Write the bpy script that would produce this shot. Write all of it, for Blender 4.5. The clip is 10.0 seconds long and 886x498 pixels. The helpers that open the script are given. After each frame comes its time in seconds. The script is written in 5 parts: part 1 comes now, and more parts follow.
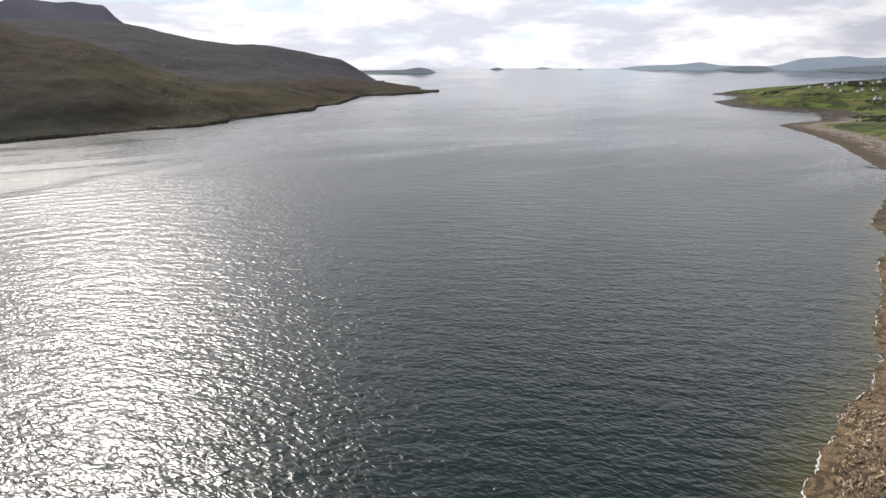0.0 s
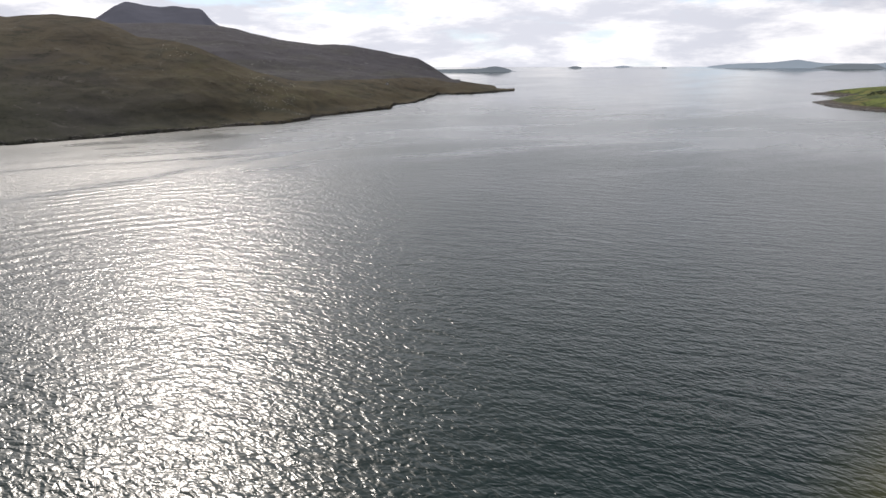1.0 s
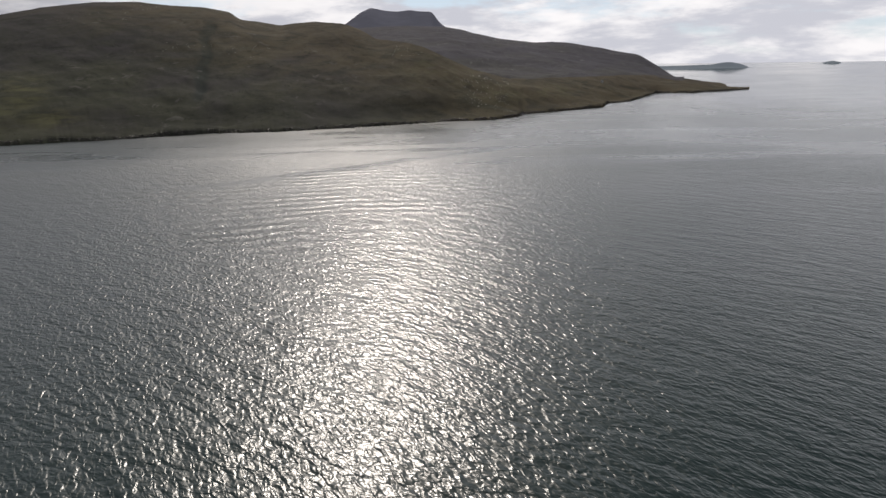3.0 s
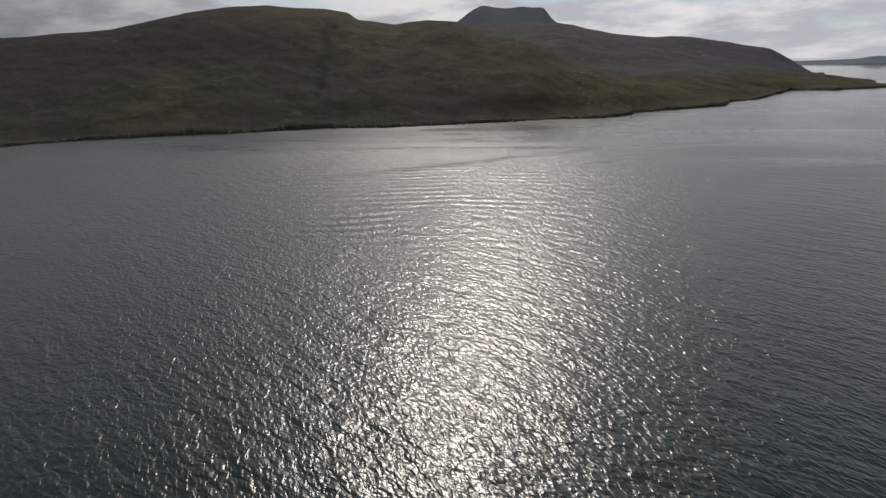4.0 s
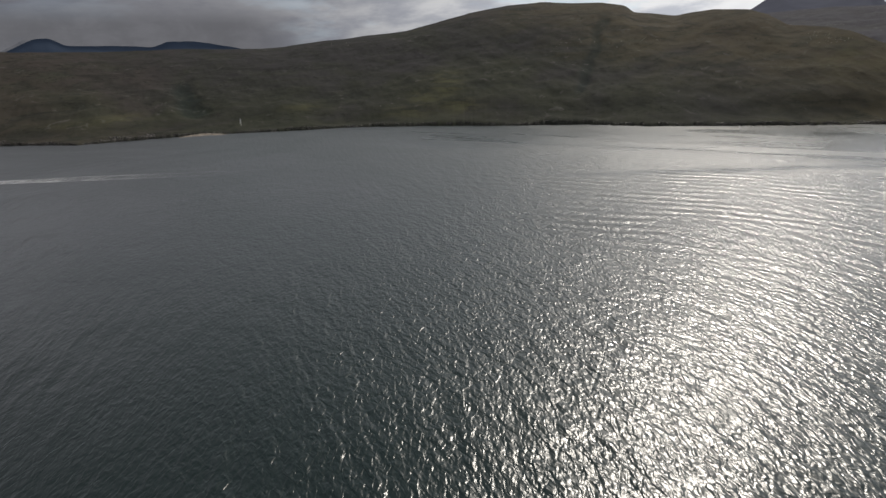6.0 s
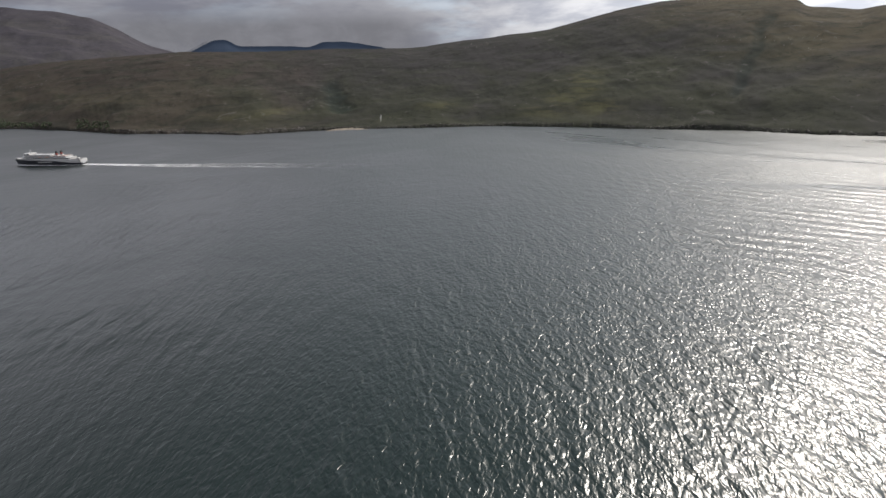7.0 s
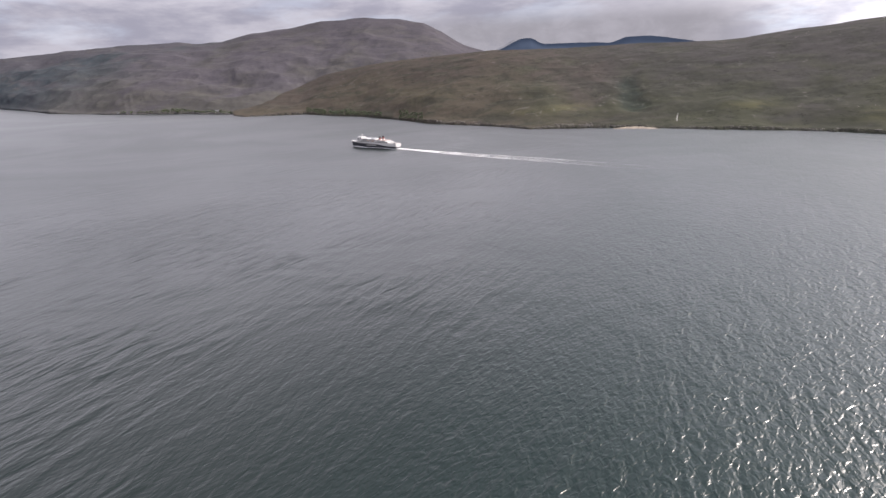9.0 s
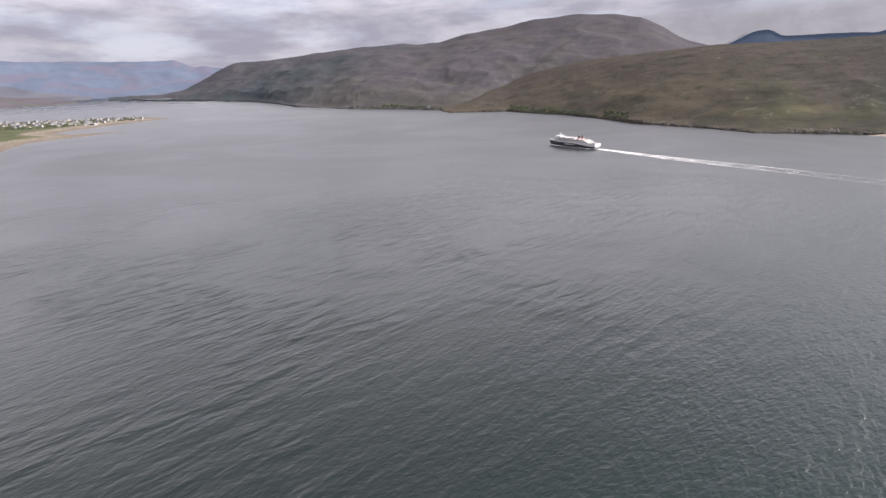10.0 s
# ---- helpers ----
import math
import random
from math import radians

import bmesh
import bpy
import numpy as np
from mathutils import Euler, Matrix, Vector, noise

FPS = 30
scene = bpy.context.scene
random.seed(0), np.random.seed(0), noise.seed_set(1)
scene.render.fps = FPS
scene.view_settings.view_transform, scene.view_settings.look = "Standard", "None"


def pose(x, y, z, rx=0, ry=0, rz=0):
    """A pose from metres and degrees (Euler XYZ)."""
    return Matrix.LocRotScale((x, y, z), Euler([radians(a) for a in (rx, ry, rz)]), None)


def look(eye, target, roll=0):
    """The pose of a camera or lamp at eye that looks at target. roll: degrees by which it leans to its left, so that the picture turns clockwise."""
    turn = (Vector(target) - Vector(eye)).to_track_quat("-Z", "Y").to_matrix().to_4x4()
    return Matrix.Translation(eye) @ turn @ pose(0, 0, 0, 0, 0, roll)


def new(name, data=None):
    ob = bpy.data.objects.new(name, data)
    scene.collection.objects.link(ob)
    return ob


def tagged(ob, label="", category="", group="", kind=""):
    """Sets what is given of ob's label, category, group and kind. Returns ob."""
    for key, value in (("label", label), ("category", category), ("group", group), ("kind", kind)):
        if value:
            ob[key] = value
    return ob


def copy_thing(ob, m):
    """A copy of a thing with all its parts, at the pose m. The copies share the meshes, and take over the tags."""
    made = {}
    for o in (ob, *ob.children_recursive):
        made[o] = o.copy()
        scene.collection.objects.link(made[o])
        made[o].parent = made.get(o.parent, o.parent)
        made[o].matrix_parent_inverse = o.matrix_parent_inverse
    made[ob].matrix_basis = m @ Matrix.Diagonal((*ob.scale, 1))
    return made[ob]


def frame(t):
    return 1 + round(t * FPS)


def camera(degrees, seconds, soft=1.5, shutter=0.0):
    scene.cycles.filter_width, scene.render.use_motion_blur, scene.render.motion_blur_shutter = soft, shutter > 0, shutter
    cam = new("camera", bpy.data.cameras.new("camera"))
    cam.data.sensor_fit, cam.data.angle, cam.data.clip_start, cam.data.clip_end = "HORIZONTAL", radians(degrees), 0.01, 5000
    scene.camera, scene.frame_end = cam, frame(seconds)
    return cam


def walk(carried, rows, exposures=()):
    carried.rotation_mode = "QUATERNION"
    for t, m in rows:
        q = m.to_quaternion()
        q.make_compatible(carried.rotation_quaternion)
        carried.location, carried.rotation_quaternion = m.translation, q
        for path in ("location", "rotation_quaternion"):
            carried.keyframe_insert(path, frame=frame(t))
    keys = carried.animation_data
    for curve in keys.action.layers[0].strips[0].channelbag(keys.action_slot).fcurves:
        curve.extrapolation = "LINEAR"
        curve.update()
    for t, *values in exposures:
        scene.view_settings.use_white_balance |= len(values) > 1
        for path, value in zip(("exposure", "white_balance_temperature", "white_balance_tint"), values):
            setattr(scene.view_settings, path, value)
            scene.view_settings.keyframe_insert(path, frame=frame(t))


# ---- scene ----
# camera: a drone hanging over the water, turning to its left
cam = camera(77.71, 10.0)


def aim(x, y, z, yaw, pitch, roll):
    return pose(x, y, z, 90 + pitch, 0, yaw) @ pose(0, 0, 0, 0, 0, roll)


PATH = [
    (0, aim(0.0, 0.0, 128.0, 0.00, -18.48, 0.04)),
    (0.5, aim(0.0, -0.4, 127.9, 3.72, -18.56, -0.04)),
    (1, aim(-0.1, -0.7, 127.9, 7.58, -18.58, -0.16)),
    (1.5, aim(-0.2, -1.0, 127.8, 11.83, -18.60, -0.23)),
    (2, aim(-0.5, -1.4, 127.7, 17.24, -18.69, -0.48)),
    (2.5, aim(-0.8, -1.6, 127.7, 23.36, -18.64, -0.67)),
    (4, aim(-2.8, -2.2, 127.4, 39.58, -18.71, -1.29)),
    (4.5, aim(-3.8, -2.3, 127.2, 46.41, -18.67, -1.61)),
    (5, aim(-5.0, -2.3, 127.1, 52.92, -18.72, -1.53)),
    (5.5, aim(-6.4, -2.2, 126.9, 59.17, -18.63, -1.77)),
    (7, aim(-12.5, -1.2, 126.4, 79.04, -18.16, -1.48)),
    (7.5, aim(-15.2, -0.6, 126.1, 86.18, -17.98, -1.59)),
    (8, aim(-18.3, 0.1, 125.9, 94.06, -17.89, -1.61)),
    (8.5, aim(-21.8, 1.1, 125.6, 100.82, -17.79, -1.80)),
    (9, aim(-25.8, 2.2, 125.3, 108.11, -17.66, -1.98)),
    (9.5, aim(-30.4, 3.6, 124.9, 118.35, -17.36, -2.19)),
    (10, aim(-35.4, 5.2, 124.5, 128.66, -17.15, -2.16)),
]
EXPOSURES = [(0, 0.17, 6400, 13), (2.5, -0.10, 6500, 13), (4.0, -0.60, 6500, 12), (4.5, -0.79, 6420, 11), (5.5, -0.57, 6420, 10), (7.0, 0.32, 6350, 11),
             (7.5, 0.60, 6350, 12), (9.0, 1.22, 6450, 18), (10, 1.30, 6500, 18)]
walk(cam, PATH, EXPOSURES)

# ---- light ----
SUN_AZ, SUN_EL = 38.8, 39.0   # degrees to the left of +y, degrees up


def polar(az, r, z=0.0):
    a = radians(az)
    return Vector((-r * math.sin(a), r * math.cos(a), z))


def nodes_of(tree):
    tree.nodes.clear()
    return tree.nodes, tree.links


def add(tree, kind, inp=None, operation=None, attribute_name=None):
    n = tree.nodes.new(kind)
    if operation:
        n.operation = operation
    if attribute_name:
        n.attribute_name = attribute_name
    for k, x in (inp or {}).items():
        if isinstance(x, bpy.types.NodeSocket):
            tree.links.new(x, n.inputs[k])
        else:
            n.inputs[k].default_value = x
    return n


def math_node(tree, op, a, b=None, clamp=False):
    n = tree.nodes.new("ShaderNodeMath")
    n.operation, n.use_clamp = op, clamp
    for i, v in enumerate((a, b)):
        if v is None:
            continue
        if isinstance(v, bpy.types.NodeSocket):
            tree.links.new(v, n.inputs[i])
        else:
            n.inputs[i].default_value = v
    return n.outputs[0]


def mix_col(tree, f, a, b, mode="MIX"):
    n = tree.nodes.new("ShaderNodeMix")
    n.data_type, n.blend_type = "RGBA", mode
    for i, v in ((0, f), (6, a), (7, b)):
        if isinstance(v, bpy.types.NodeSocket):
            tree.links.new(v, n.inputs[i])
        elif i == 0:
            n.inputs[i].default_value = v
        else:
            n.inputs[i].default_value = (*v, 1)
    return n.outputs[2]


def ramp(tree, f, lo, hi, a=0.0, b=1.0):
    n = tree.nodes.new("ShaderNodeMapRange")
    n.interpolation_type = "SMOOTHSTEP"
    tree.links.new(f, n.inputs[0])
    for i, v in zip((1, 2, 3, 4), (lo, hi, a, b)):
        n.inputs[i].default_value = v
    return n.outputs[0]


def noise_tex(tree, vec, scale, detail=4.0, rough=0.55, distort=0.0):
    n = add(tree, "ShaderNodeTexNoise", inp={"Scale": scale, "Detail": detail, "Roughness": rough, "Distortion": distort})
    if vec is not None:
        tree.links.new(vec, n.inputs["Vector"])
    return n.outputs["Fac"]


world = bpy.data.worlds.new("sky")
scene.world = world
world.use_nodes = True
wt = world.node_tree
nodes_of(wt)
way = add(wt, "ShaderNodeTexCoord").outputs["Generated"]
sky = add(wt, "ShaderNodeTexSky")
sky.sky_type, sky.sun_disc = "NISHITA", False
sky.sun_elevation, sky.sun_rotation = radians(SUN_EL), radians(-SUN_AZ)
sky.altitude, sky.air_density, sky.dust_density, sky.ozone_density = 100.0, 1.0, 0.4, 2.0
xyz = add(wt, "ShaderNodeSeparateXYZ", inp={0: way})
# overcast: banks of cloud lying low and long, brighter overhead and on the seaward side
flat = add(wt, "ShaderNodeMapping", inp={0: way, 3: (1.0, 1.0, 4.0)}).outputs[0]
cover = ramp(wt, noise_tex(wt, flat, 3.4, 8.0, 0.56, 0.15), 0.36, 0.48)
shade = ramp(wt, noise_tex(wt, flat, 5.4, 10.0, 0.6, 0.1), 0.39, 0.62)
def glow_toward(az, el):
    middle_ = polar(az, math.cos(radians(el)), math.sin(radians(el)))
    return ramp(wt, add(wt, "ShaderNodeVectorMath", operation="DOT_PRODUCT", inp={0: way, 1: middle_}).outputs["Value"], 0.2, 0.97)


glow, glow_high = glow_toward(12, 15), glow_toward(0, 24)
grey = mix_col(wt, glow, (0.160, 0.163, 0.192), (0.69, 0.71, 0.77))
white = mix_col(wt, glow, (0.240, 0.241, 0.262), (1.14, 1.13, 1.12))
low_cloud = mix_col(wt, shade, grey, white)
high_grey = mix_col(wt, glow_high, (0.84, 0.83, 0.90), (1.82, 1.84, 1.92))
high_white = mix_col(wt, glow_high, (1.18, 1.165, 1.23), (2.50, 2.48, 2.52))
high_cloud = mix_col(wt, shade, high_grey, high_white)
zenith = mix_col(wt, shade, (0.39, 0.39, 0.43), (0.58, 0.575, 0.615))
high_cloud = mix_col(wt, ramp(wt, xyz.outputs[2], 0.28, 0.58), high_cloud, zenith)
height = ramp(wt, xyz.outputs[2], 0.095, 0.28)
cloud = mix_col(wt, height, low_cloud, high_cloud)
blue = mix_col(wt, 0.6, mix_col(wt, 0.10, (0, 0, 0), sky.outputs[0]), (0.70, 0.86, 1.02))
gap = math_node(wt, "MULTIPLY", math_node(wt, "SUBTRACT", 1.0, cover), math_node(wt, "ADD", math_node(wt, "MULTIPLY", glow, 0.75), 0.1))
total = mix_col(wt, gap, cloud, blue)
back = add(wt, "ShaderNodeBackground", inp={0: total, 1: 1.0})
out = add(wt, "ShaderNodeOutputWorld", inp={0: back.outputs[0]})

sun = new("sun", bpy.data.lights.new("sun", "SUN"))
sun.data.energy, sun.data.angle, sun.data.color = 5.0, radians(1.5), (1.0, 0.92, 0.81)
sun.matrix_world = look(polar(SUN_AZ, 1000 * math.cos(radians(SUN_EL)), 1000 * math.sin(radians(SUN_EL))), (0, 0, 0))


# ---- materials ----
def material(name):
    m = bpy.data.materials.new(name)
    m.use_nodes = True
    t = m.node_tree
    nodes_of(t)
    b = add(t, "ShaderNodeBsdfPrincipled")
    o = add(t, "ShaderNodeOutputMaterial", inp={0: b.outputs[0]})
    return m, t, b


def place_of(t):
    return add(t, "ShaderNodeNewGeometry").outputs["Position"]


def bump(t, b, height, strength, distance):
    n = add(t, "ShaderNodeBump", inp={"Strength": strength, "Distance": distance, "Height": height})
    t.links.new(n.outputs[0], b.inputs["Normal"])


def plain(name, colour, rough=0.6, metal=0.0, grain=0.12, scale=3.0):
    m, t, b = material(name)
    p = add(t, "ShaderNodeTexCoord").outputs["Object"]
    f = noise_tex(t, p, scale, 5)
    dark = tuple(c * (1 - grain * 2) for c in colour)
    t.links.new(mix_col(t, f, dark, tuple(min(1, c * (1 + grain)) for c in colour)), b.inputs["Base Color"])
    b.inputs["Roughness"].default_value, b.inputs["Metallic"].default_value = rough, metal
    return m


def moor(name, heath, grass, rock_amount=0.5, dark=(0.028, 0.026, 0.014), seaward=None, inner=None, haze_from=None):
    """Heather on the heights, grass lower down, a darker tone in the gullies and grey outcrops."""
    m, t, b = material(name)
    p = place_of(t)
    big = noise_tex(t, p, 0.0030, 5, 0.58, 0.6)
    mid = noise_tex(t, p, 0.011, 7, 0.62, 0.8)
    fine = noise_tex(t, p, 0.10, 6, 0.7)
    up = add(t, "ShaderNodeAttribute", attribute_name="up").outputs["Fac"]   # 0 by the shore, 1 on the crest
    mixed = math_node(t, "ADD", big, math_node(t, "MULTIPLY", math_node(t, "SUBTRACT", 0.45, up), 0.26))
    c = mix_col(t, ramp(t, mixed, 0.38, 0.66), heath, grass)
    if seaward:   # a paler tan towards the open sea, browner up the loch
        north = add(t, "ShaderNodeSeparateXYZ", inp={0: p}).outputs[1]
        ragged = math_node(t, "ADD", north, math_node(t, "MULTIPLY", math_node(t, "SUBTRACT", big, 0.5), 900.0))
        c = mix_col(t, ramp(t, ragged, 150, -450, 0.0, 0.65), c, mix_col(t, ramp(t, mixed, 0.40, 0.60), tuple(x * 0.9 for x in inner), inner))
        c = mix_col(t, ramp(t, ragged, 900, 1500, 0.0, 0.75), c, seaward)
    if haze_from:   # haze painted into the base colour as a bluish tone towards the loch head
        south = add(t, "ShaderNodeSeparateXYZ", inp={0: p}).outputs[1]
        bluish = math_node(t, "MULTIPLY", ramp(t, south, haze_from, haze_from - 900), ramp(t, mixed, 0.40, 0.52, 0.25, 0.9))
        c = mix_col(t, bluish, c, (0.024, 0.032, 0.038))
    # soft drifts drawn out along the slope, then tussocks
    drawn = noise_tex(t, add(t, "ShaderNodeMapping", inp={0: p, 3: (1.0, 1.0, 3.4)}).outputs[0], 0.0085, 7, 0.6, 1.2)
    c = mix_col(t, ramp(t, drawn, 0.45, 0.66, 0.0, 0.62), c, dark)
    c = mix_col(t, ramp(t, mid, 0.50, 0.72, 0.0, 0.5), c, tuple(x * 1.28 for x in grass))
    tuft = noise_tex(t, p, 0.045, 7, 0.72, 0.8)
    c = mix_col(t, ramp(t, tuft, 0.50, 0.66, 0.0, 0.22), c, tuple(x * 1.45 for x in heath))
    c = mix_col(t, ramp(t, tuft, 0.46, 0.34, 0.0, 0.35), c, tuple(x * 0.75 for x in dark))
    c = mix_col(t, ramp(t, fine, 0.5, 0.8, 0.0, 0.22), c, tuple(x * 1.5 for x in grass))
    # thin dark ledge lines, broken into short runs
    ledge = noise_tex(t, add(t, "ShaderNodeMapping", inp={0: p, 2: (0, 0, 0.5), 3: (1.0, 1.0, 4.0)}).outputs[0], 0.013, 5, 0.6, 1.4)
    ledge = ramp(t, math_node(t, "ABSOLUTE", math_node(t, "SUBTRACT", ledge, 0.5)), 0.0, 0.016, 1.0, 0.0)
    ledge = math_node(t, "MULTIPLY", ledge, ramp(t, mid, 0.42, 0.56, 0.0, 0.75))
    c = mix_col(t, ledge, c, tuple(x * 0.62 for x in dark))
    # banks of bright grass, and a sunlit patch of slope painted into the colour
    bank = add(t, "ShaderNodeAttribute", attribute_name="bright_bank").outputs["Fac"]
    lines = noise_tex(t, add(t, "ShaderNodeMapping", inp={0: p, 3: (1.0, 1.0, 6.0)}).outputs[0], 0.016, 6, 0.66, 0.7)
    bank = math_node(t, "MULTIPLY", bank, ramp(t, lines, 0.40, 0.60, 0.15, 1.0), clamp=True)
    c = mix_col(t, bank, c, (0.070, 0.070, 0.037))
    ravine = add(t, "ShaderNodeAttribute", attribute_name="ravine").outputs["Fac"]
    ravine_tint = math_node(t, "MULTIPLY", ramp(t, ravine, 0.15, 0.9, 0.0, 0.56), ramp(t, tuft, 0.36, 0.56, 0.5, 1.0))
    c = mix_col(t, ravine_tint, c, (dark[0] * 0.55, dark[1] * 0.85, dark[2] * 0.95))
    outcrop = math_node(t, "MULTIPLY", ramp(t, noise_tex(t, p, 0.03, 7, 0.7, 0.8), 0.585, 0.66), ramp(t, noise_tex(t, p, 0.006, 2), 0.44, 0.6))
    c = mix_col(t, math_node(t, "MULTIPLY", outcrop, rock_amount), c, (0.16, 0.155, 0.15))
    t.links.new(c, b.inputs["Base Color"])
    b.inputs["Roughness"].default_value = 0.95
    b.inputs["Specular IOR Level"].default_value = 0.015
    bump(t, b, math_node(t, "ADD", mid, math_node(t, "MULTIPLY", fine, 0.3)), 0.22, 6.0)
    return m


def far_hill(name, base, haze_glow, amount, second=None):
    """A far-off hill: the haze before it is painted on as emission over a bluish base."""
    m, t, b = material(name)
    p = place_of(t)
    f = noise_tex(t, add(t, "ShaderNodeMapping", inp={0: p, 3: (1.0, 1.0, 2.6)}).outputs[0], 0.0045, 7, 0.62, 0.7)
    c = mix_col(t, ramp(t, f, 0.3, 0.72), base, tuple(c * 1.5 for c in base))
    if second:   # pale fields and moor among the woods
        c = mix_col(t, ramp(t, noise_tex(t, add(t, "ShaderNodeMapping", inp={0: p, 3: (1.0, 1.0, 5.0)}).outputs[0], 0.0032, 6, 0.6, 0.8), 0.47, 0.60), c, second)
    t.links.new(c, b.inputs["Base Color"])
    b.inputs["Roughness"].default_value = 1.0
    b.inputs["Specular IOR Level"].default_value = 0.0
    # haze, given as a glow of the hill's own surface
    b.inputs["Emission Color"].default_value = (*haze_glow, 1)
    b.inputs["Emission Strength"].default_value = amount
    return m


MOOR = moor("moor", (0.0318, 0.0312, 0.0312), (0.0308, 0.0330, 0.0240), 0.2, dark=(0.0192, 0.0210, 0.0180), seaward=(0.0620, 0.0520, 0.0330), inner=(0.0485, 0.0395, 0.0325))
# paler and bluer than MOOR: distance haze is painted into these base colours
HAZED_RIDGE = moor("hazed_ridge_moor", (0.0510, 0.0510, 0.0580), (0.0500, 0.0510, 0.0485), 0.5, dark=(0.0390, 0.0385, 0.0440))
HAZED_HEATH = moor("heath", (0.0440, 0.0418, 0.0485), (0.0445, 0.0440, 0.0410), 0.12, dark=(0.0330, 0.0320, 0.0375), haze_from=-1900)
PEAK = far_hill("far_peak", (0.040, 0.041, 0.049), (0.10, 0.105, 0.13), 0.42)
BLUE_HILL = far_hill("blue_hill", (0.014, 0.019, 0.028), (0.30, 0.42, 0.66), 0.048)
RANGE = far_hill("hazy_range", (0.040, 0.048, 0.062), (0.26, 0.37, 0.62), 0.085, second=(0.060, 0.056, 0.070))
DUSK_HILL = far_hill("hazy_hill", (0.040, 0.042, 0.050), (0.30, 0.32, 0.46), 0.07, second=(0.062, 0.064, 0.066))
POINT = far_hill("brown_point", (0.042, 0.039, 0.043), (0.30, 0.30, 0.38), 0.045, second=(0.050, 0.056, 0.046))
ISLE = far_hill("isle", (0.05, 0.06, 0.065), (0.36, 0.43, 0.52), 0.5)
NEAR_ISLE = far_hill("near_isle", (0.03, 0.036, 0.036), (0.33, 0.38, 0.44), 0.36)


def water():
    m, t, b = material("sea_water")
    p = place_of(t)
    def crests(turn, squeeze, scale, detail, twist):
        v = add(t, "ShaderNodeMapping", inp={0: p, 2: (0, 0, radians(turn))}).outputs[0]
        v = add(t, "ShaderNodeMapping", inp={0: v, 3: (squeeze, 1.0, 1.0)}).outputs[0]
        return noise_tex(t, v, scale, detail, 0.5, twist)

    swell = crests(8, 0.28, 0.12, 2, 0.4)
    chop = crests(-9, 0.42, 0.33, 2, 0.5)
    cross = crests(27, 0.46, 0.5, 1, 0.6)
    wind = noise_tex(t, p, 0.0024, 4, 0.6, 1.2)
    # open to the wind from the sea, longer and smoother in the lee of the near shore
    lee = add(t, "ShaderNodeSeparateXYZ", inp={0: p}).outputs[1]
    h = math_node(t, "ADD", math_node(t, "MULTIPLY", swell, math_node(t, "ADD", 1.1, math_node(t, "MULTIPLY", ramp(t, lee, 150, -200), ramp(t, noise_tex(t, p, 0.007, 3, 0.6, 0.5), 0.38, 0.62, -0.7, 0.85)))), math_node(t, "MULTIPLY", chop, ramp(t, lee, -170, 120, 0.28, 0.60)))
    h = math_node(t, "ADD", h, math_node(t, "MULTIPLY", cross, ramp(t, lee, -170, 120, 0.16, 0.56)))
    # the ship's waves, running out from its track
    track = add(t, "ShaderNodeVectorMath", operation="DOT_PRODUCT", inp={0: p, 1: (-0.60, 0.80, 0.0)}).outputs["Value"]
    bent = math_node(t, "ADD", track, math_node(t, "MULTIPLY", noise_tex(t, p, 0.006, 2), 60.0))
    wave = math_node(t, "SINE", math_node(t, "MULTIPLY", bent, 0.32))
    off = add(t, "ShaderNodeVectorMath", operation="DISTANCE", inp={0: p, 1: (-400, 430, 0)}).outputs["Value"]
    h = math_node(t, "ADD", h, math_node(t, "MULTIPLY", wave, math_node(t, "MULTIPLY", ramp(t, off, 60, 340, 0.34, 0.0), ramp(t, noise_tex(t, p, 0.012, 3), 0.35, 0.65))))
    # slicks: long calm streaks lying along the far shore
    streak = add(t, "ShaderNodeMapping", inp={0: p, 2: (0, 0, radians(-32))}).outputs[0]
    streak = noise_tex(t, add(t, "ShaderNodeMapping", inp={0: streak, 3: (0.16, 1.0, 1.0)}).outputs[0], 0.011, 4, 0.55, 0.6)
    # a long smooth band left lying beside the ship's old track
    aside = add(t, "ShaderNodeVectorMath", operation="DOT_PRODUCT", inp={0: p, 1: (0.907, -0.421, 0.0)}).outputs["Value"]
    aside = math_node(t, "ADD", aside, math_node(t, "MULTIPLY", math_node(t, "SUBTRACT", noise_tex(t, p, 0.010, 4, 0.6), 0.5), 60.0))
    gone = math_node(t, "ABSOLUTE", math_node(t, "ADD", aside, 648.0))
    band = math_node(t, "MULTIPLY", ramp(t, gone, 26, 0), math_node(t, "MULTIPLY", ramp(t, lee, 330, 520), ramp(t, lee, 900, 760)))
    # calmer under the far hills, with ragged tongues of wind reaching in
    tongue = math_node(t, "ADD", math_node(t, "MULTIPLY", streak, 500.0), -250.0)
    sheltered = math_node(t, "MULTIPLY", ramp(t, math_node(t, "ADD", add(t, "ShaderNodeVectorMath", operation="LENGTH", inp={0: p}).outputs["Value"], tongue), 780, 1060), math_node(t, "MULTIPLY", ramp(t, lee, 1300, 900), ramp(t, lee, 150, 480)))
    # open water: waves too small to tell apart turn into gloss that is less sharp
    out_far = add(t, "ShaderNodeVectorMath", operation="LENGTH", inp={0: p}).outputs["Value"]
    slick = math_node(t, "MULTIPLY", ramp(t, streak, 0.50, 0.68), math_node(t, "MULTIPLY", ramp(t, out_far, 520, 850), ramp(t, lee, 250, 500)))
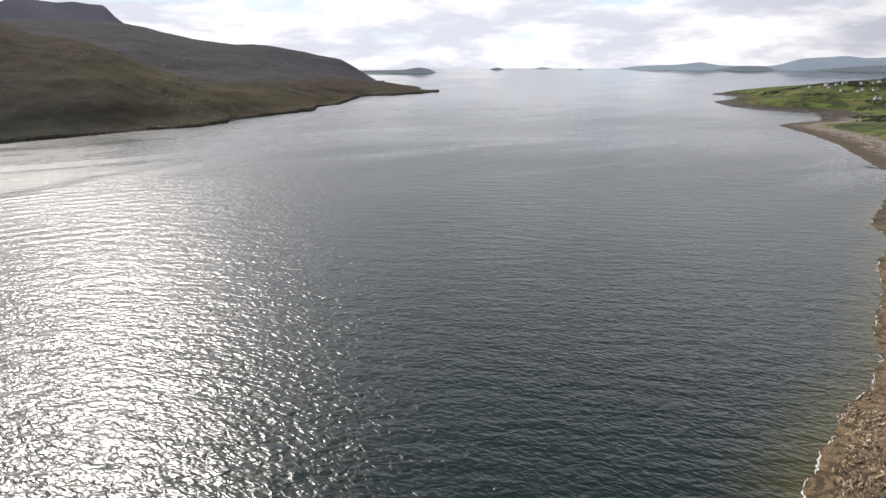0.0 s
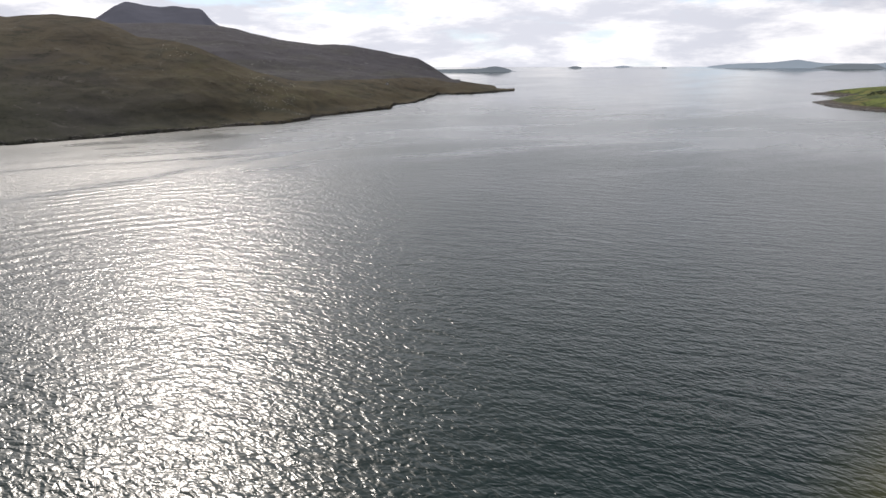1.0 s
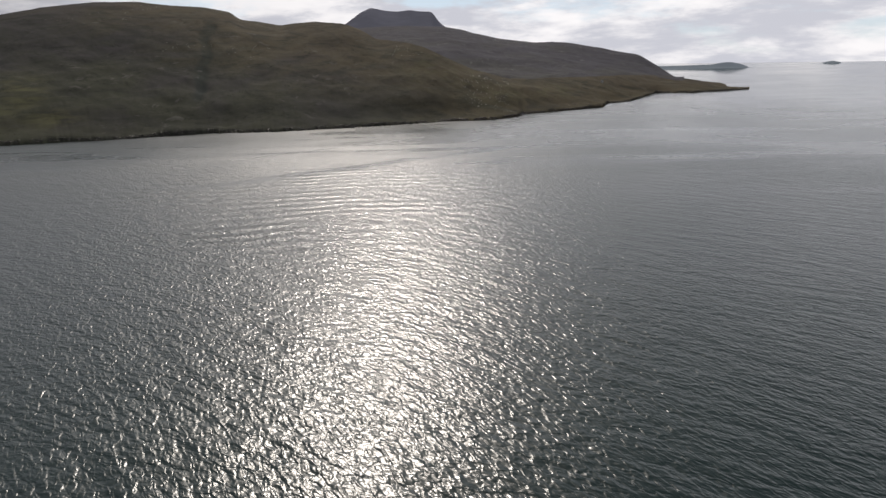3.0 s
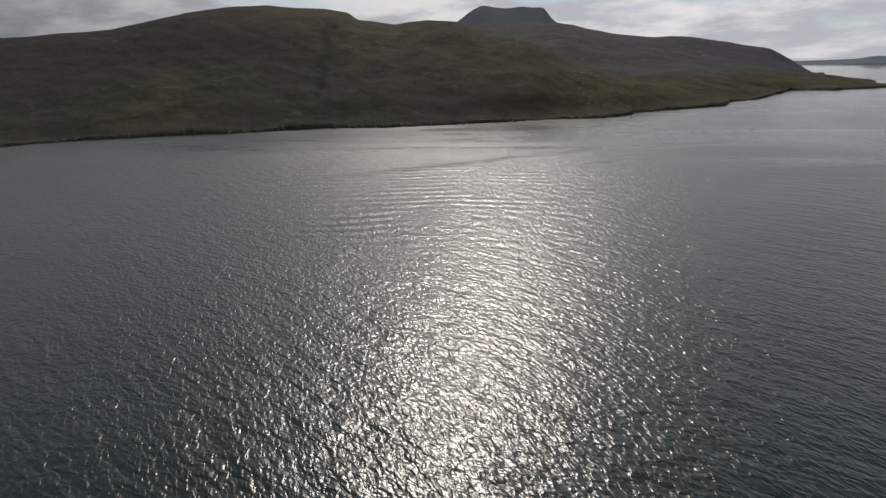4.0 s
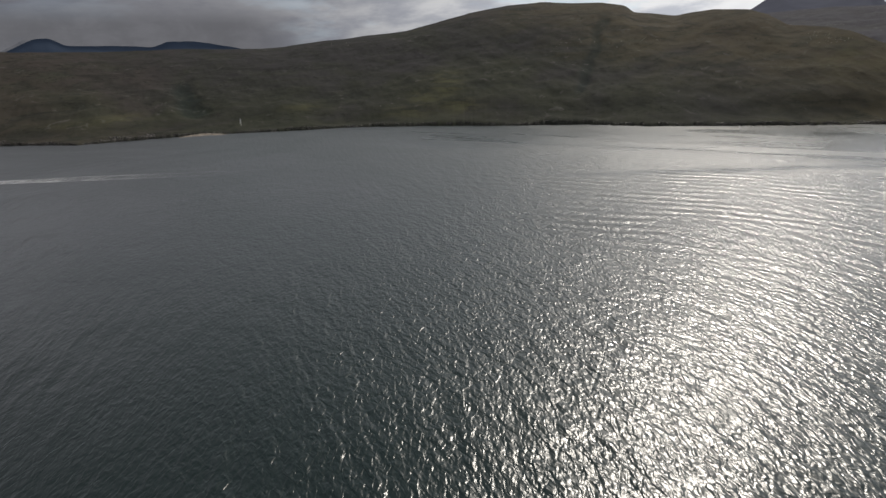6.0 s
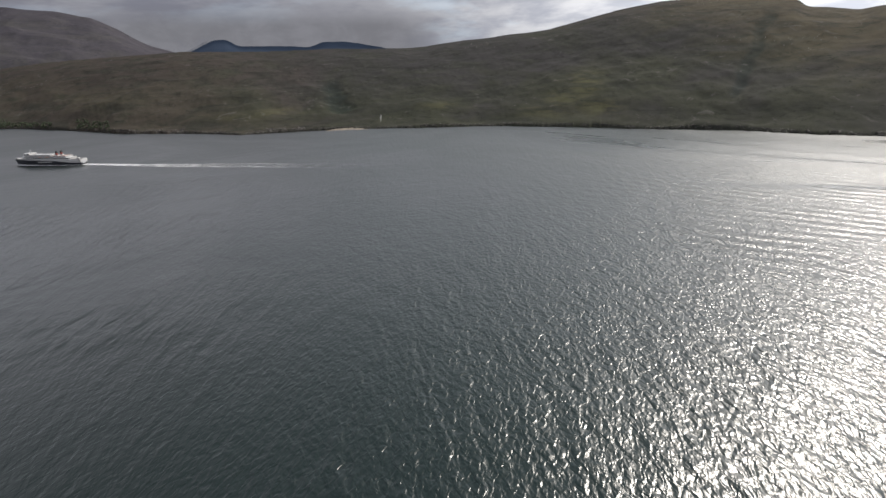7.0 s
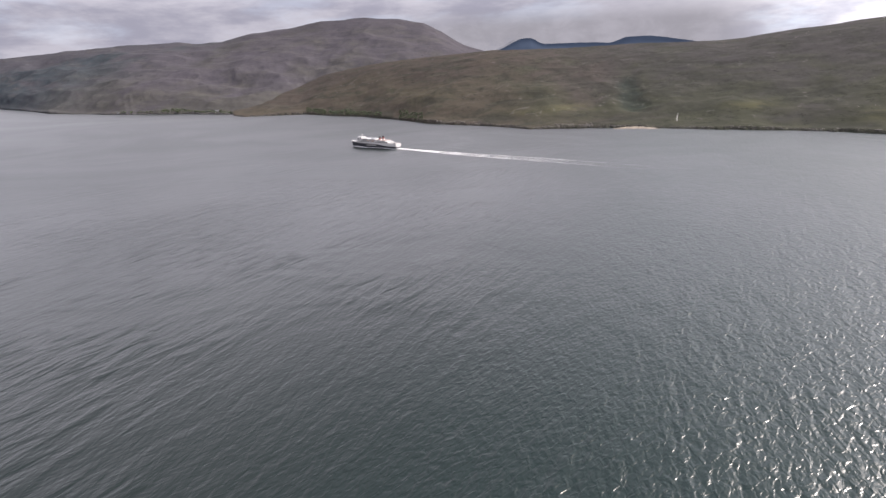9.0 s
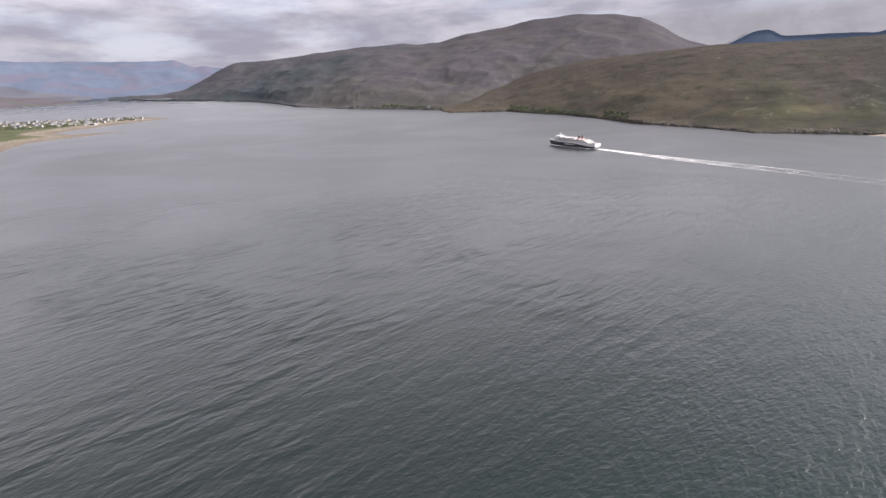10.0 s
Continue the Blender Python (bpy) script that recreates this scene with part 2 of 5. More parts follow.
    n = add(t, "ShaderNodeBump", inp={"Strength": math_node(t, "SUBTRACT", ramp(t, out_far, 250, 1500, 1.0, 0.5), math_node(t, "ADD", ramp(t, out_far, 1150, 2600, 0.0, 0.32), math_node(t, "ADD", ramp(t, lee, 650, 1300, 0.0, 0.14), math_node(t, "MULTIPLY", ramp(t, lee, 100, -150), ramp(t, out_far, 280, 800, 0.0, 0.26))))), "Distance": math_node(t, "SUBTRACT", ramp(t, out_far, 2200, 3800, 1.0, 0.15), math_node(t, "MULTIPLY", math_node(t, "MAXIMUM", band, math_node(t, "MULTIPLY", sheltered, 0.45)), 0.6)), "Height": h})
    t.links.new(n.outputs[0], b.inputs["Normal"])
    shallow = add(t, "ShaderNodeAttribute", attribute_name="shallow").outputs["Fac"]
    deep = mix_col(t, ramp(t, wind, 0.35, 0.65), (0.0016, 0.0090, 0.0086), (0.0024, 0.0110, 0.0106))
    deep = mix_col(t, ramp(t, lee, 100, -150, 0.0, 0.8), deep, (0.0030, 0.0062, 0.0056))
    bed = mix_col(t, noise_tex(t, p, 0.05, 5, 0.6), (0.018, 0.027, 0.006), (0.048, 0.040, 0.010))
    t.links.new(mix_col(t, shallow, deep, bed), b.inputs["Base Color"])
    gloss = math_node(t, "ADD", ramp(t, out_far, 250, 1300, 0.265, 0.38), ramp(t, wind, 0.3, 0.7, 0.0, 0.06))
    gloss = math_node(t, "SUBTRACT", gloss, math_node(t, "MULTIPLY", ramp(t, lee, 200, -300, 0.0, 0.04), ramp(t, out_far, 500, 1200)))
    gloss = math_node(t, "SUBTRACT", gloss, ramp(t, lee, 650, 1300, 0.0, 0.10))
    gloss = math_node(t, "SUBTRACT", gloss, math_node(t, "MULTIPLY", ramp(t, out_far, 1150, 2600, 0.0, 0.16), ramp(t, lee, -600, 300, 0.3, 1.0)))
    gloss = math_node(t, "SUBTRACT", gloss, ramp(t, out_far, 2600, 4200, 0.0, 0.05))
    gloss = math_node(t, "SUBTRACT", gloss, math_node(t, "MULTIPLY", sheltered, 0.09))
    gloss = math_node(t, "SUBTRACT", gloss, math_node(t, "MULTIPLY", math_node(t, "ADD", slick, band), 0.07))
    t.links.new(gloss, b.inputs["Roughness"])
    b.inputs["IOR"].default_value = 1.333
    return m


WATER = water()


def shore_ground():
    """Grass inland, bare stones and weed by the water: sorted by height with ragged limits."""
    m, t, b = material("shore_ground")
    p = place_of(t)
    z = add(t, "ShaderNodeAttribute", attribute_name="above").outputs["Fac"]
    ragged = noise_tex(t, p, 0.06, 5, 0.65)
    fine = noise_tex(t, p, 0.9, 6, 0.7)
    level = math_node(t, "ADD", z, math_node(t, "MULTIPLY", math_node(t, "SUBTRACT", ragged, 0.5), 5.0))
    north = add(t, "ShaderNodeSeparateXYZ", inp={0: p}).outputs[1]
    cliff = ramp(t, north, 1330, 1480)        # dark rock round the headland, gravel on the spit, tan sand by the near beach
    beach = math_node(t, "MULTIPLY", ramp(t, north, 520, 380), ramp(t, north, -600, -200))
    weed = mix_col(t, fine, (0.046, 0.039, 0.029), (0.110, 0.092, 0.068))
    gravel = mix_col(t, ramp(t, fine, 0.3, 0.7), (0.150, 0.136, 0.112), (0.290, 0.262, 0.220))
    sand = mix_col(t, ramp(t, fine, 0.3, 0.7), (0.095, 0.070, 0.040), (0.19, 0.145, 0.088))
    rock = mix_col(t, ramp(t, fine, 0.35, 0.65), (0.018, 0.017, 0.016), (0.085, 0.080, 0.076))
    stones = mix_col(t, cliff, mix_col(t, beach, gravel, sand), rock)
    weed = mix_col(t, cliff, mix_col(t, beach, mix_col(t, ramp(t, north, -200, -600, 0.0, 0.35), weed, gravel), sand), rock)
    field = mix_col(t, ramp(t, noise_tex(t, p, 0.012, 4, 0.6), 0.38, 0.62), (0.054, 0.066, 0.019), (0.084, 0.106, 0.025))
    field = mix_col(t, ramp(t, noise_tex(t, p, 0.007, 5, 0.6, 0.6), 0.52, 0.62, 0.0, 0.8), field, (0.105, 0.092, 0.035))
    field = mix_col(t, ramp(t, north, -600, -1400, 0.0, 0.75), field, (0.046, 0.044, 0.029))   # duller olive by the village, with its shade painted into the colour
    bush = mix_col(t, ramp(t, noise_tex(t, p, 0.022, 7, 0.72, 0.6), 0.47, 0.56), field, (0.022, 0.033, 0.012))
    stones = mix_col(t, ramp(t, north, -600, -1400, 0.0, 0.45), stones, (0.095, 0.088, 0.076))
    c = mix_col(t, ramp(t, level, 1.5, 2.2), weed, stones)
    # dark weed patches, which also paint in the dark crevices between the stones
    patch = noise_tex(t, p, 0.22, 6, 0.7, 0.5)
    c = mix_col(t, ramp(t, patch, 0.44, 0.56, 0.0, 0.8), c, (0.038, 0.029, 0.020))
    top = math_node(t, "SUBTRACT", level, math_node(t, "MULTIPLY", cliff, 4.0))
    c = mix_col(t, ramp(t, top, 3.6, 5.2), c, bush)
    t.links.new(c, b.inputs["Base Color"])
    b.inputs["Roughness"].default_value = 0.9
    b.inputs["Specular IOR Level"].default_value = 0.1
    bump(t, b, math_node(t, "ADD", fine, ragged), 0.8, 0.8)
    return m


SHORE = shore_ground()
ROCK = plain("shore_rock", (0.13, 0.092, 0.060), 0.95, grain=0.45, scale=2.0)


# ---- building helpers ----
def grid_mesh(name, x, y, z, mat, keep=None, wrap=False):
    """One mesh from 2D arrays of coordinates."""
    n, m = x.shape
    idx = np.arange(n * m).reshape(n, m)
    a, b_, c, d = idx[:-1, :-1], idx[1:, :-1], idx[1:, 1:], idx[:-1, 1:]
    faces = np.stack([a, b_, c, d], -1).reshape(-1, 4)
    if wrap:
        last = np.stack([idx[-1, :-1], idx[0, :-1], idx[0, 1:], idx[-1, 1:]], -1).reshape(-1, 4)
        faces = np.concatenate([faces, last])
    co = np.stack([x, y, z], -1).reshape(-1, 3)
    if keep is not None:
        ok = keep.reshape(-1)
        faces = faces[ok[faces].any(1)]
        used = np.unique(faces)
        back_to = np.zeros(n * m, int)
        back_to[used] = np.arange(len(used))
        co, faces = co[used], back_to[faces]
    me = bpy.data.meshes.new(name)
    me.vertices.add(len(co))
    me.vertices.foreach_set("co", co.astype(np.float32).ravel())
    me.loops.add(faces.size)
    me.loops.foreach_set("vertex_index", faces.astype(np.int32).ravel())
    me.polygons.add(len(faces))
    me.polygons.foreach_set("loop_start", np.arange(0, faces.size, 4, dtype=np.int32))
    me.polygons.foreach_set("loop_total", np.full(len(faces), 4, np.int32))
    me.update(calc_edges=True)
    me.validate()
    me.shade_smooth()
    me.materials.append(mat)
    return new(name, me)


def lattice(ix, iy, seed):
    h = (ix.astype(np.int64) * 374761393 + iy.astype(np.int64) * 668265263 + seed * 974634777) & 0xFFFFFFFF
    h = ((h ^ (h >> 13)) * 1274126177) & 0xFFFFFFFF
    return ((h ^ (h >> 16)) & 0xFFFF) / 65535.0


def value_noise(x, y, seed):
    ix, iy = np.floor(x), np.floor(y)
    fx, fy = x - ix, y - iy
    fx, fy = fx * fx * (3 - 2 * fx), fy * fy * (3 - 2 * fy)
    a, b = lattice(ix, iy, seed), lattice(ix + 1, iy, seed)
    c, d = lattice(ix, iy + 1, seed), lattice(ix + 1, iy + 1, seed)
    return (a + (b - a) * fx) * (1 - fy) + (c + (d - c) * fx) * fy


def fbm(x, y, size, octaves=5, seed=1, ridged=False):
    """About -1 to 1."""
    total, gain, top = 0, 1.0, 0
    for k in range(octaves):
        v = value_noise(x / size * 2 ** k + 17.3 * k, y / size * 2 ** k - 9.1 * k, seed + k) * 2 - 1
        total = total + gain * ((1 - 2 * np.abs(v)) if ridged else v)
        top, gain = top + gain, gain * 0.52
    return total / top


EYE = 128.0


LIFT, REACH = 1600.0, 4880.0


def sea_level(r):
    """The sea is flat, and lifts gently far out to where the true horizon would stand."""
    return 104.0 * np.clip((np.asarray(r, float) - LIFT) / (REACH - LIFT), 0, None) ** 1.5


RANGES = np.linspace(1, REACH, 4000)
TRUE_RANGES = EYE * RANGES / (EYE - sea_level(RANGES))


def drawn_in(distance):
    """The range on the lifted sea of a place on a flat one, in the same direction from the eye."""
    return np.interp(distance, TRUE_RANGES, RANGES)


def spot(az, distance, z=0.0):
    return polar(az, float(drawn_in(distance)), z)


def knots(az, pairs, soft=0.0):
    a, v = np.array(pairs, float).T
    out = np.interp(az, a, v)
    if soft:
        out = (np.interp(az - soft, a, v) + 2 * out + np.interp(az + soft, a, v)) / 4
    return out


def smooth(q):
    q = np.clip(q, 0, 1)
    return q * q * (3 - 2 * q)


def blur(v, width):
    k = np.exp(-0.5 * (np.arange(-3 * width, 3 * width + 1) / width) ** 2)
    return np.convolve(np.pad(v, 3 * width, mode="edge"), k / k.sum(), mode="valid")


SHEETS = {}


def hill_sheet(name, mat, az0, az1, steps, rows, shore, crest, rise, behind, roughness, seed, bank=7.0, bend=0.3, gullies=(), banks=()):
    """Land from its shore up to a crest and down behind it. shore: range by azimuth; crest: range and rise (angle seen from the eye's height) by azimuth."""
    az = np.linspace(az0, az1, steps)
    s, c = drawn_in(knots(az, shore)), knots(az, crest, 0.4)
    s = s * (1 + 0.007 * fbm(az * 40, az * 0, 20, 5, seed + 50))
    even = blur(s, max(2, int(2.2 / (az[1] - az[0]))))
    c = np.maximum(c, np.maximum(s, even) + 40)
    top = EYE + c * np.tan(np.radians(knots(az, rise, 0.25)))
    wide = max(2, int(3.0 / (az[1] - az[0])))
    calm = blur(top, wide)
    edge = blur(s, max(2, int(0.7 / (az[1] - az[0]))))
    q = np.concatenate([np.linspace(-0.02, 0.12, rows // 4), np.linspace(0.12, 1.0, rows // 2 + 1)[1:], np.linspace(1, 1 + behind, rows // 4 + 1)[1:]])
    A, Q = np.meshgrid(np.radians(az), q, indexing="ij")
    R = s[:, None] + (c - s)[:, None] * Q
    X, Y = -R * np.sin(A), R * np.cos(A)
    U = (R - even[:, None]) / (c - even)[:, None]
    g = (1 - bend) * np.clip(U, 0, 1) + bend * smooth(U)
    fall = 1 - 0.9 * np.clip(U - 1, 0, None) ** 1.5
    away = R - s[:, None]
    shape = np.where(U <= 1, g * smooth((R - edge[:, None] + 25) / 170), fall)
    peak_z = calm[:, None] + (top - calm)[:, None] * smooth((U - 0.45) / 0.5)
    low = sea_level(s)[:, None]
    lift = bank * (1 + 0.9 * fbm(X, Y, 80, 3, seed + 7)) * (1 - np.exp(-np.clip(away, 0, None) / 8))
    Z = low + (peak_z - low) * shape
    inland = np.clip(away / 220, 0, 1) * np.clip(1.3 - U * 0.95, 0.22, 1)
    rough = 0.9 * fbm(X, Y, 520, 4, seed) + 0.4 * fbm(X, Y, 300, 3, seed + 3, True) + 0.16 * min(1.0, 20.0 / max(roughness, 1.0)) * fbm(X + 0.5 * Z, Y, 70, 4, seed + 9, True)
    Z = Z + lift * np.clip(1 - U, 0, 1) + roughness * rough * inland
    ravine = np.zeros_like(Z)
    for middle_az, width, depth, slant, lo, hi in gullies:   # burns that have cut into the slope, winding a little
        bend_ = 0.4 * width * np.sin(U * 7 + middle_az) + 0.9 * width * fbm(X, Y, 90, 4, seed + 21) - slant * U
        cut_ = np.exp(-((np.degrees(A) - middle_az - bend_) / width) ** 2) * smooth((U - lo) / 0.12) * smooth((hi - U) / 0.25)
        Z = Z - depth * cut_
        ravine = np.maximum(ravine, cut_)
    Z = np.where(away < 0, low + away * 0.4 - 1.0, np.maximum(Z, low + 0.3))
    SHEETS[name] = (A, R, Z, away, U)
    ob = grid_mesh(name, X, Y, Z, mat)
    layer = ob.data.attributes.new("ravine", "FLOAT", "POINT")   # how far inside a gully, where the slope is coloured darker
    layer.data.foreach_set("value", ravine.astype(np.float32).ravel())
    layer = ob.data.attributes.new("up", "FLOAT", "POINT")
    layer.data.foreach_set("value", np.clip(U, 0, 1).astype(np.float32).ravel())
    brightened = np.zeros_like(Z)   # bright grass and the sunlit patch: azimuth, height over the sea, widths in degrees and metres, amount
    wander = fbm(X, Y, 130, 4, seed + 31)
    for middle_az, height_, wide_, tall_, amount in banks:
        d2 = ((np.degrees(A) - middle_az) / wide_) ** 2 + ((Z - height_) / tall_) ** 2
        brightened = np.maximum(brightened, amount * np.exp(-d2 * (1 + 0.8 * wander)))
    layer = ob.data.attributes.new("bright_bank", "FLOAT", "POINT")
    layer.data.foreach_set("value", brightened.astype(np.float32).ravel())
    return ob


# ---- sea ----
def coast_distance(x, y, line):
    """Signed distance to a coast line: positive inland, which is east of it."""
    x, y = np.asarray(x, float), np.asarray(y, float)
    best = np.full(x.shape, 1e18)
    for (ax, ay), (bx, by) in zip(line[:-1], line[1:]):
        dx, dy = bx - ax, by - ay
        u = np.clip(((x - ax) * dx + (y - ay) * dy) / (dx * dx + dy * dy), 0, 1)
        best = np.minimum(best, (x - ax - u * dx) ** 2 + (y - ay - u * dy) ** 2)
    inside = np.zeros(x.shape, bool)
    ring = line + [(6000, 2000), (6000, -5000), (-700, -5000)]
    for (ax, ay), (bx, by) in zip(ring, ring[1:] + ring[:1]):
        if ay != by:
            inside ^= ((ay > y) != (by > y)) & (x < (bx - ax) * (y - ay) / (by - ay) + ax)
    return np.where(inside, 1.0, -1.0) * np.sqrt(best)


# the near coast, from the village round behind the camera to the green headland
COAST = [(-700, -3500), (-1000, -3080), (-1290, -2800), (-1300, -2590), (-1274, -2534), (-1105, -2434), (-960, -2349), (-822, -2240), (-690, -2130), (-700, -2000), (-800, -1945),
         (-831, -1909), (-753, -1893), (-669, -1859), (-600, -1828), (-524, -1799), (-441, -1651), (-402, -1561), (-300, -1300), (-120, -900), (30, -500), (85, -150), (78, 40), (98, 115),
         (112, 138), (125, 154), (139, 167), (160, 187), (184, 205), (207, 232), (222, 256), (266, 309), (302, 360), (345, 402), (362, 450), (400, 492),
         (480, 580), (560, 680), (587, 754), (677, 955), (716, 1094), (753, 1266), (816, 1317), (936, 1388), (1010, 1500), (1056, 1610), (1016, 1650), (963, 1736), (950, 1883),
         (1012, 2118), (1140, 2250), (1290, 2436), (1288, 2530), (1262, 2677), (1330, 2780), (1600, 2790), (1900, 2740), (2700, 2500)]
COAST = [tuple(np.array(p) * float(drawn_in(math.hypot(*p))) / math.hypot(*p)) for p in COAST]


def make_sea():
    r = np.concatenate([[1.0], np.geomspace(30, 1200, 90), np.geomspace(1210, REACH, 110)])
    az = np.linspace(0, 2 * np.pi, 540, endpoint=False)
    A, R = np.meshgrid(az, r, indexing="ij")
    X, Y = -R * np.sin(A), R * np.cos(A)
    ob = grid_mesh("sea", X, Y, sea_level(R), WATER, wrap=True)
    co = np.empty(len(ob.data.vertices) * 3, np.float32)
    ob.data.vertices.foreach_get("co", co)
    d = coast_distance(co[0::3], co[1::3], COAST)
    layer = ob.data.attributes.new("shallow", "FLOAT", "POINT")
    layer.data.foreach_set("value", (np.clip(1 + d / 30, 0, 1) ** 1.6 * (np.hypot(co[0::3], co[1::3]) < 700)).astype(np.float32))
    tagged(ob, "grey-green sea loch water with small wind ripples", "water", kind="structure")
    return ob


make_sea()

# ---- far side of the loch ----
SHORE_FAR = [(0.4, 2930), (2.2, 2770), (4.8, 2563), (8.1, 2560), (8.7, 2330), (10.4, 1990), (12.5, 1890), (12.8, 1715), (17, 1573), (20.6, 1470), (21.1, 1410), (23.5, 1330),
             (28.6, 1300), (34, 1240), (39.6, 1205), (45.3, 1185), (51, 1215), (59.6, 1212), (64.9, 1240), (68, 1255), (73.8, 1285), (81.6, 1280), (86, 1300), (90.7, 1305),
             (98.5, 1300), (102.5, 1390), (107, 1480), (108.8, 1530), (111.2, 1655), (115.6, 1895), (118.3, 2000), (121, 2160), (126.6, 2197), (129, 2464), (137, 2880),
             (142, 3400), (146.6, 5250), (153.5, 6870), (158, 9000)]
near_hills = hill_sheet(
    "hillside", MOOR, 0.4, 127.5, 1500, 220, SHORE_FAR,
    [(0.4, 2940), (4, 2750), (8, 2750), (12, 2350), (18, 2000), (24, 1750), (30, 1750), (36, 1950), (44, 2150), (56, 2350), (70, 2300), (84, 2200), (100, 2200), (112, 2450), (121, 2700), (126, 2450), (127.5, 2350)],
    [(0.4, -2.5), (2.1, -2.1), (3.8, -1.88), (6.6, -1.5), (10, -1.3), (18, -1.5), (22, -1.6), (25.6, -0.7), (28, 0.5), (30.7, 1.69), (32.5, 2.14), (35, 2.25), (36.6, 3.19),
     (38, 3.67), (40.5, 3.83), (42.4, 3.71), (43.8, 3.51), (45.5, 3.8), (47.4, 3.96), (48.2, 4.57), (50.3, 4.92), (55.6, 5.22), (58.7, 5.15), (62.4, 4.7), (65.9, 3.91), (68.4, 3.31),
     (73.9, 2.62), (77, 2.4), (80.3, 2.0), (84, 1.95), (90, 2.05), (95.7, 1.85), (102.6, 1.8), (109, 1.45), (110.9, 1.32), (114.4, 0.96), (117.6, 0.45), (121.8, -0.61), (123.9, -1.45), (126.15, -2.5), (127.5, -3)],
    0.45, 22.0, 11, gullies=((52.8, 0.6, 6, 4.0, 0.1, 0.95), (87.6, 1.3, 12, -4.0, 0.10, 0.62)),
    banks=((64.9, 78, 1.5, 26, 0.85), (63.6, 36, 1.7, 14, 0.75), (67.2, 52, 1.6, 14, 0.65), (68.6, 26, 2.2, 9, 0.6), (79.2, 38, 2.4, 8, 0.45), (30.5, 122, 2.4, 40, 0.42),
           (27, 100, 2.2, 35, 0.40), (22.3, 50, 2.6, 25, 0.45), (18, 45, 2.6, 20, 0.40), (95, 35, 2.5, 8, 0.45), (99, 28, 2.5, 8, 0.4), (110, 70, 4, 30, 0.25)))
tagged(near_hills, "brown and olive heather hillside with grey outcrops", "hillside", kind="structure")
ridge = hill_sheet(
    "back_ridge", HAZED_RIDGE, 5.8, 46, 480, 150, [(5.8, 2800), (9, 2750), (12, 2400), (20, 2050), (30, 2100), (46, 2400)],
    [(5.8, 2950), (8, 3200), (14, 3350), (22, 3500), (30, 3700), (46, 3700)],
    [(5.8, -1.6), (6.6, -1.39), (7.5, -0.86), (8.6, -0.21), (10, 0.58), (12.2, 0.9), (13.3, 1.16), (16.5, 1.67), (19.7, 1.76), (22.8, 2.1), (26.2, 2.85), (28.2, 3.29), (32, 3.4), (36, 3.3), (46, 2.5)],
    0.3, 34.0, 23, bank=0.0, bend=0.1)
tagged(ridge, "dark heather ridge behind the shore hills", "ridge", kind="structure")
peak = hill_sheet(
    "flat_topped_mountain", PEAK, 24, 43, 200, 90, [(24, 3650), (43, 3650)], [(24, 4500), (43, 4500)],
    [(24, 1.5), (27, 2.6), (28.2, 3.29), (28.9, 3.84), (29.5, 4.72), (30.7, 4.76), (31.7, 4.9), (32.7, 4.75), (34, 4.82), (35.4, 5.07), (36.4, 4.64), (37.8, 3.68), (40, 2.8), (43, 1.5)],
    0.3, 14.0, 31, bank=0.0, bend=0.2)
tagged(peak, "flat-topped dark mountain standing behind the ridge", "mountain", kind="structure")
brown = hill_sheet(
    "heather_mountain", HAZED_HEATH, 97, 158, 760, 180,
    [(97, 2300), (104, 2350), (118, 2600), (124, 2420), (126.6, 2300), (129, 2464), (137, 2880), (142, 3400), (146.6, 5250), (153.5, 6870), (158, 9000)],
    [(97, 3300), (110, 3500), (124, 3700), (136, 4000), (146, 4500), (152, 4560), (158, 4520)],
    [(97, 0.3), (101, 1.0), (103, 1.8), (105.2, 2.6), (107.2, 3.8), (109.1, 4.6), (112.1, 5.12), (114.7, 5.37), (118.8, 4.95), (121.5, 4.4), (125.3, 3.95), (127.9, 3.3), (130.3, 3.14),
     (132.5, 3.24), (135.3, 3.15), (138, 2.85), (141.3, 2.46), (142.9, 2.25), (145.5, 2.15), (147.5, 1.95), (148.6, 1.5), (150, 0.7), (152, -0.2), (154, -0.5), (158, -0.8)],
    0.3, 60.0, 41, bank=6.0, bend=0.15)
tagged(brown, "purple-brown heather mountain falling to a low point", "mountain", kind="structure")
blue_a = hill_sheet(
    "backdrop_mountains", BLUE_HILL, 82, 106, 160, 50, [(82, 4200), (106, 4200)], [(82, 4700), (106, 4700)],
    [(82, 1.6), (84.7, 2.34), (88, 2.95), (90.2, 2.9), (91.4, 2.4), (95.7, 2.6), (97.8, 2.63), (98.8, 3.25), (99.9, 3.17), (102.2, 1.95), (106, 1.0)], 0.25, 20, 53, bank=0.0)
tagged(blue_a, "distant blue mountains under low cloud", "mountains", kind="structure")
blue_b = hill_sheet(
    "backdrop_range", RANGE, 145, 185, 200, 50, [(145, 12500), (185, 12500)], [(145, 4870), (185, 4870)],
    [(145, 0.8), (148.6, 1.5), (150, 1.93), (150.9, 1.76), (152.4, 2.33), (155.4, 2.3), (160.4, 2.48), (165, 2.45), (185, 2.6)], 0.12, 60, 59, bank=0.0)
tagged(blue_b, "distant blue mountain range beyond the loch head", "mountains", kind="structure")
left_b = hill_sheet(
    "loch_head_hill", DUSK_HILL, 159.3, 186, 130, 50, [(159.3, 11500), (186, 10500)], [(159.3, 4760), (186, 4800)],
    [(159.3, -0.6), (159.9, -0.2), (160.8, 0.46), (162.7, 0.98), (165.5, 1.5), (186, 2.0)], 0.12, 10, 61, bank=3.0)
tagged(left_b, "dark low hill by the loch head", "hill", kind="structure")
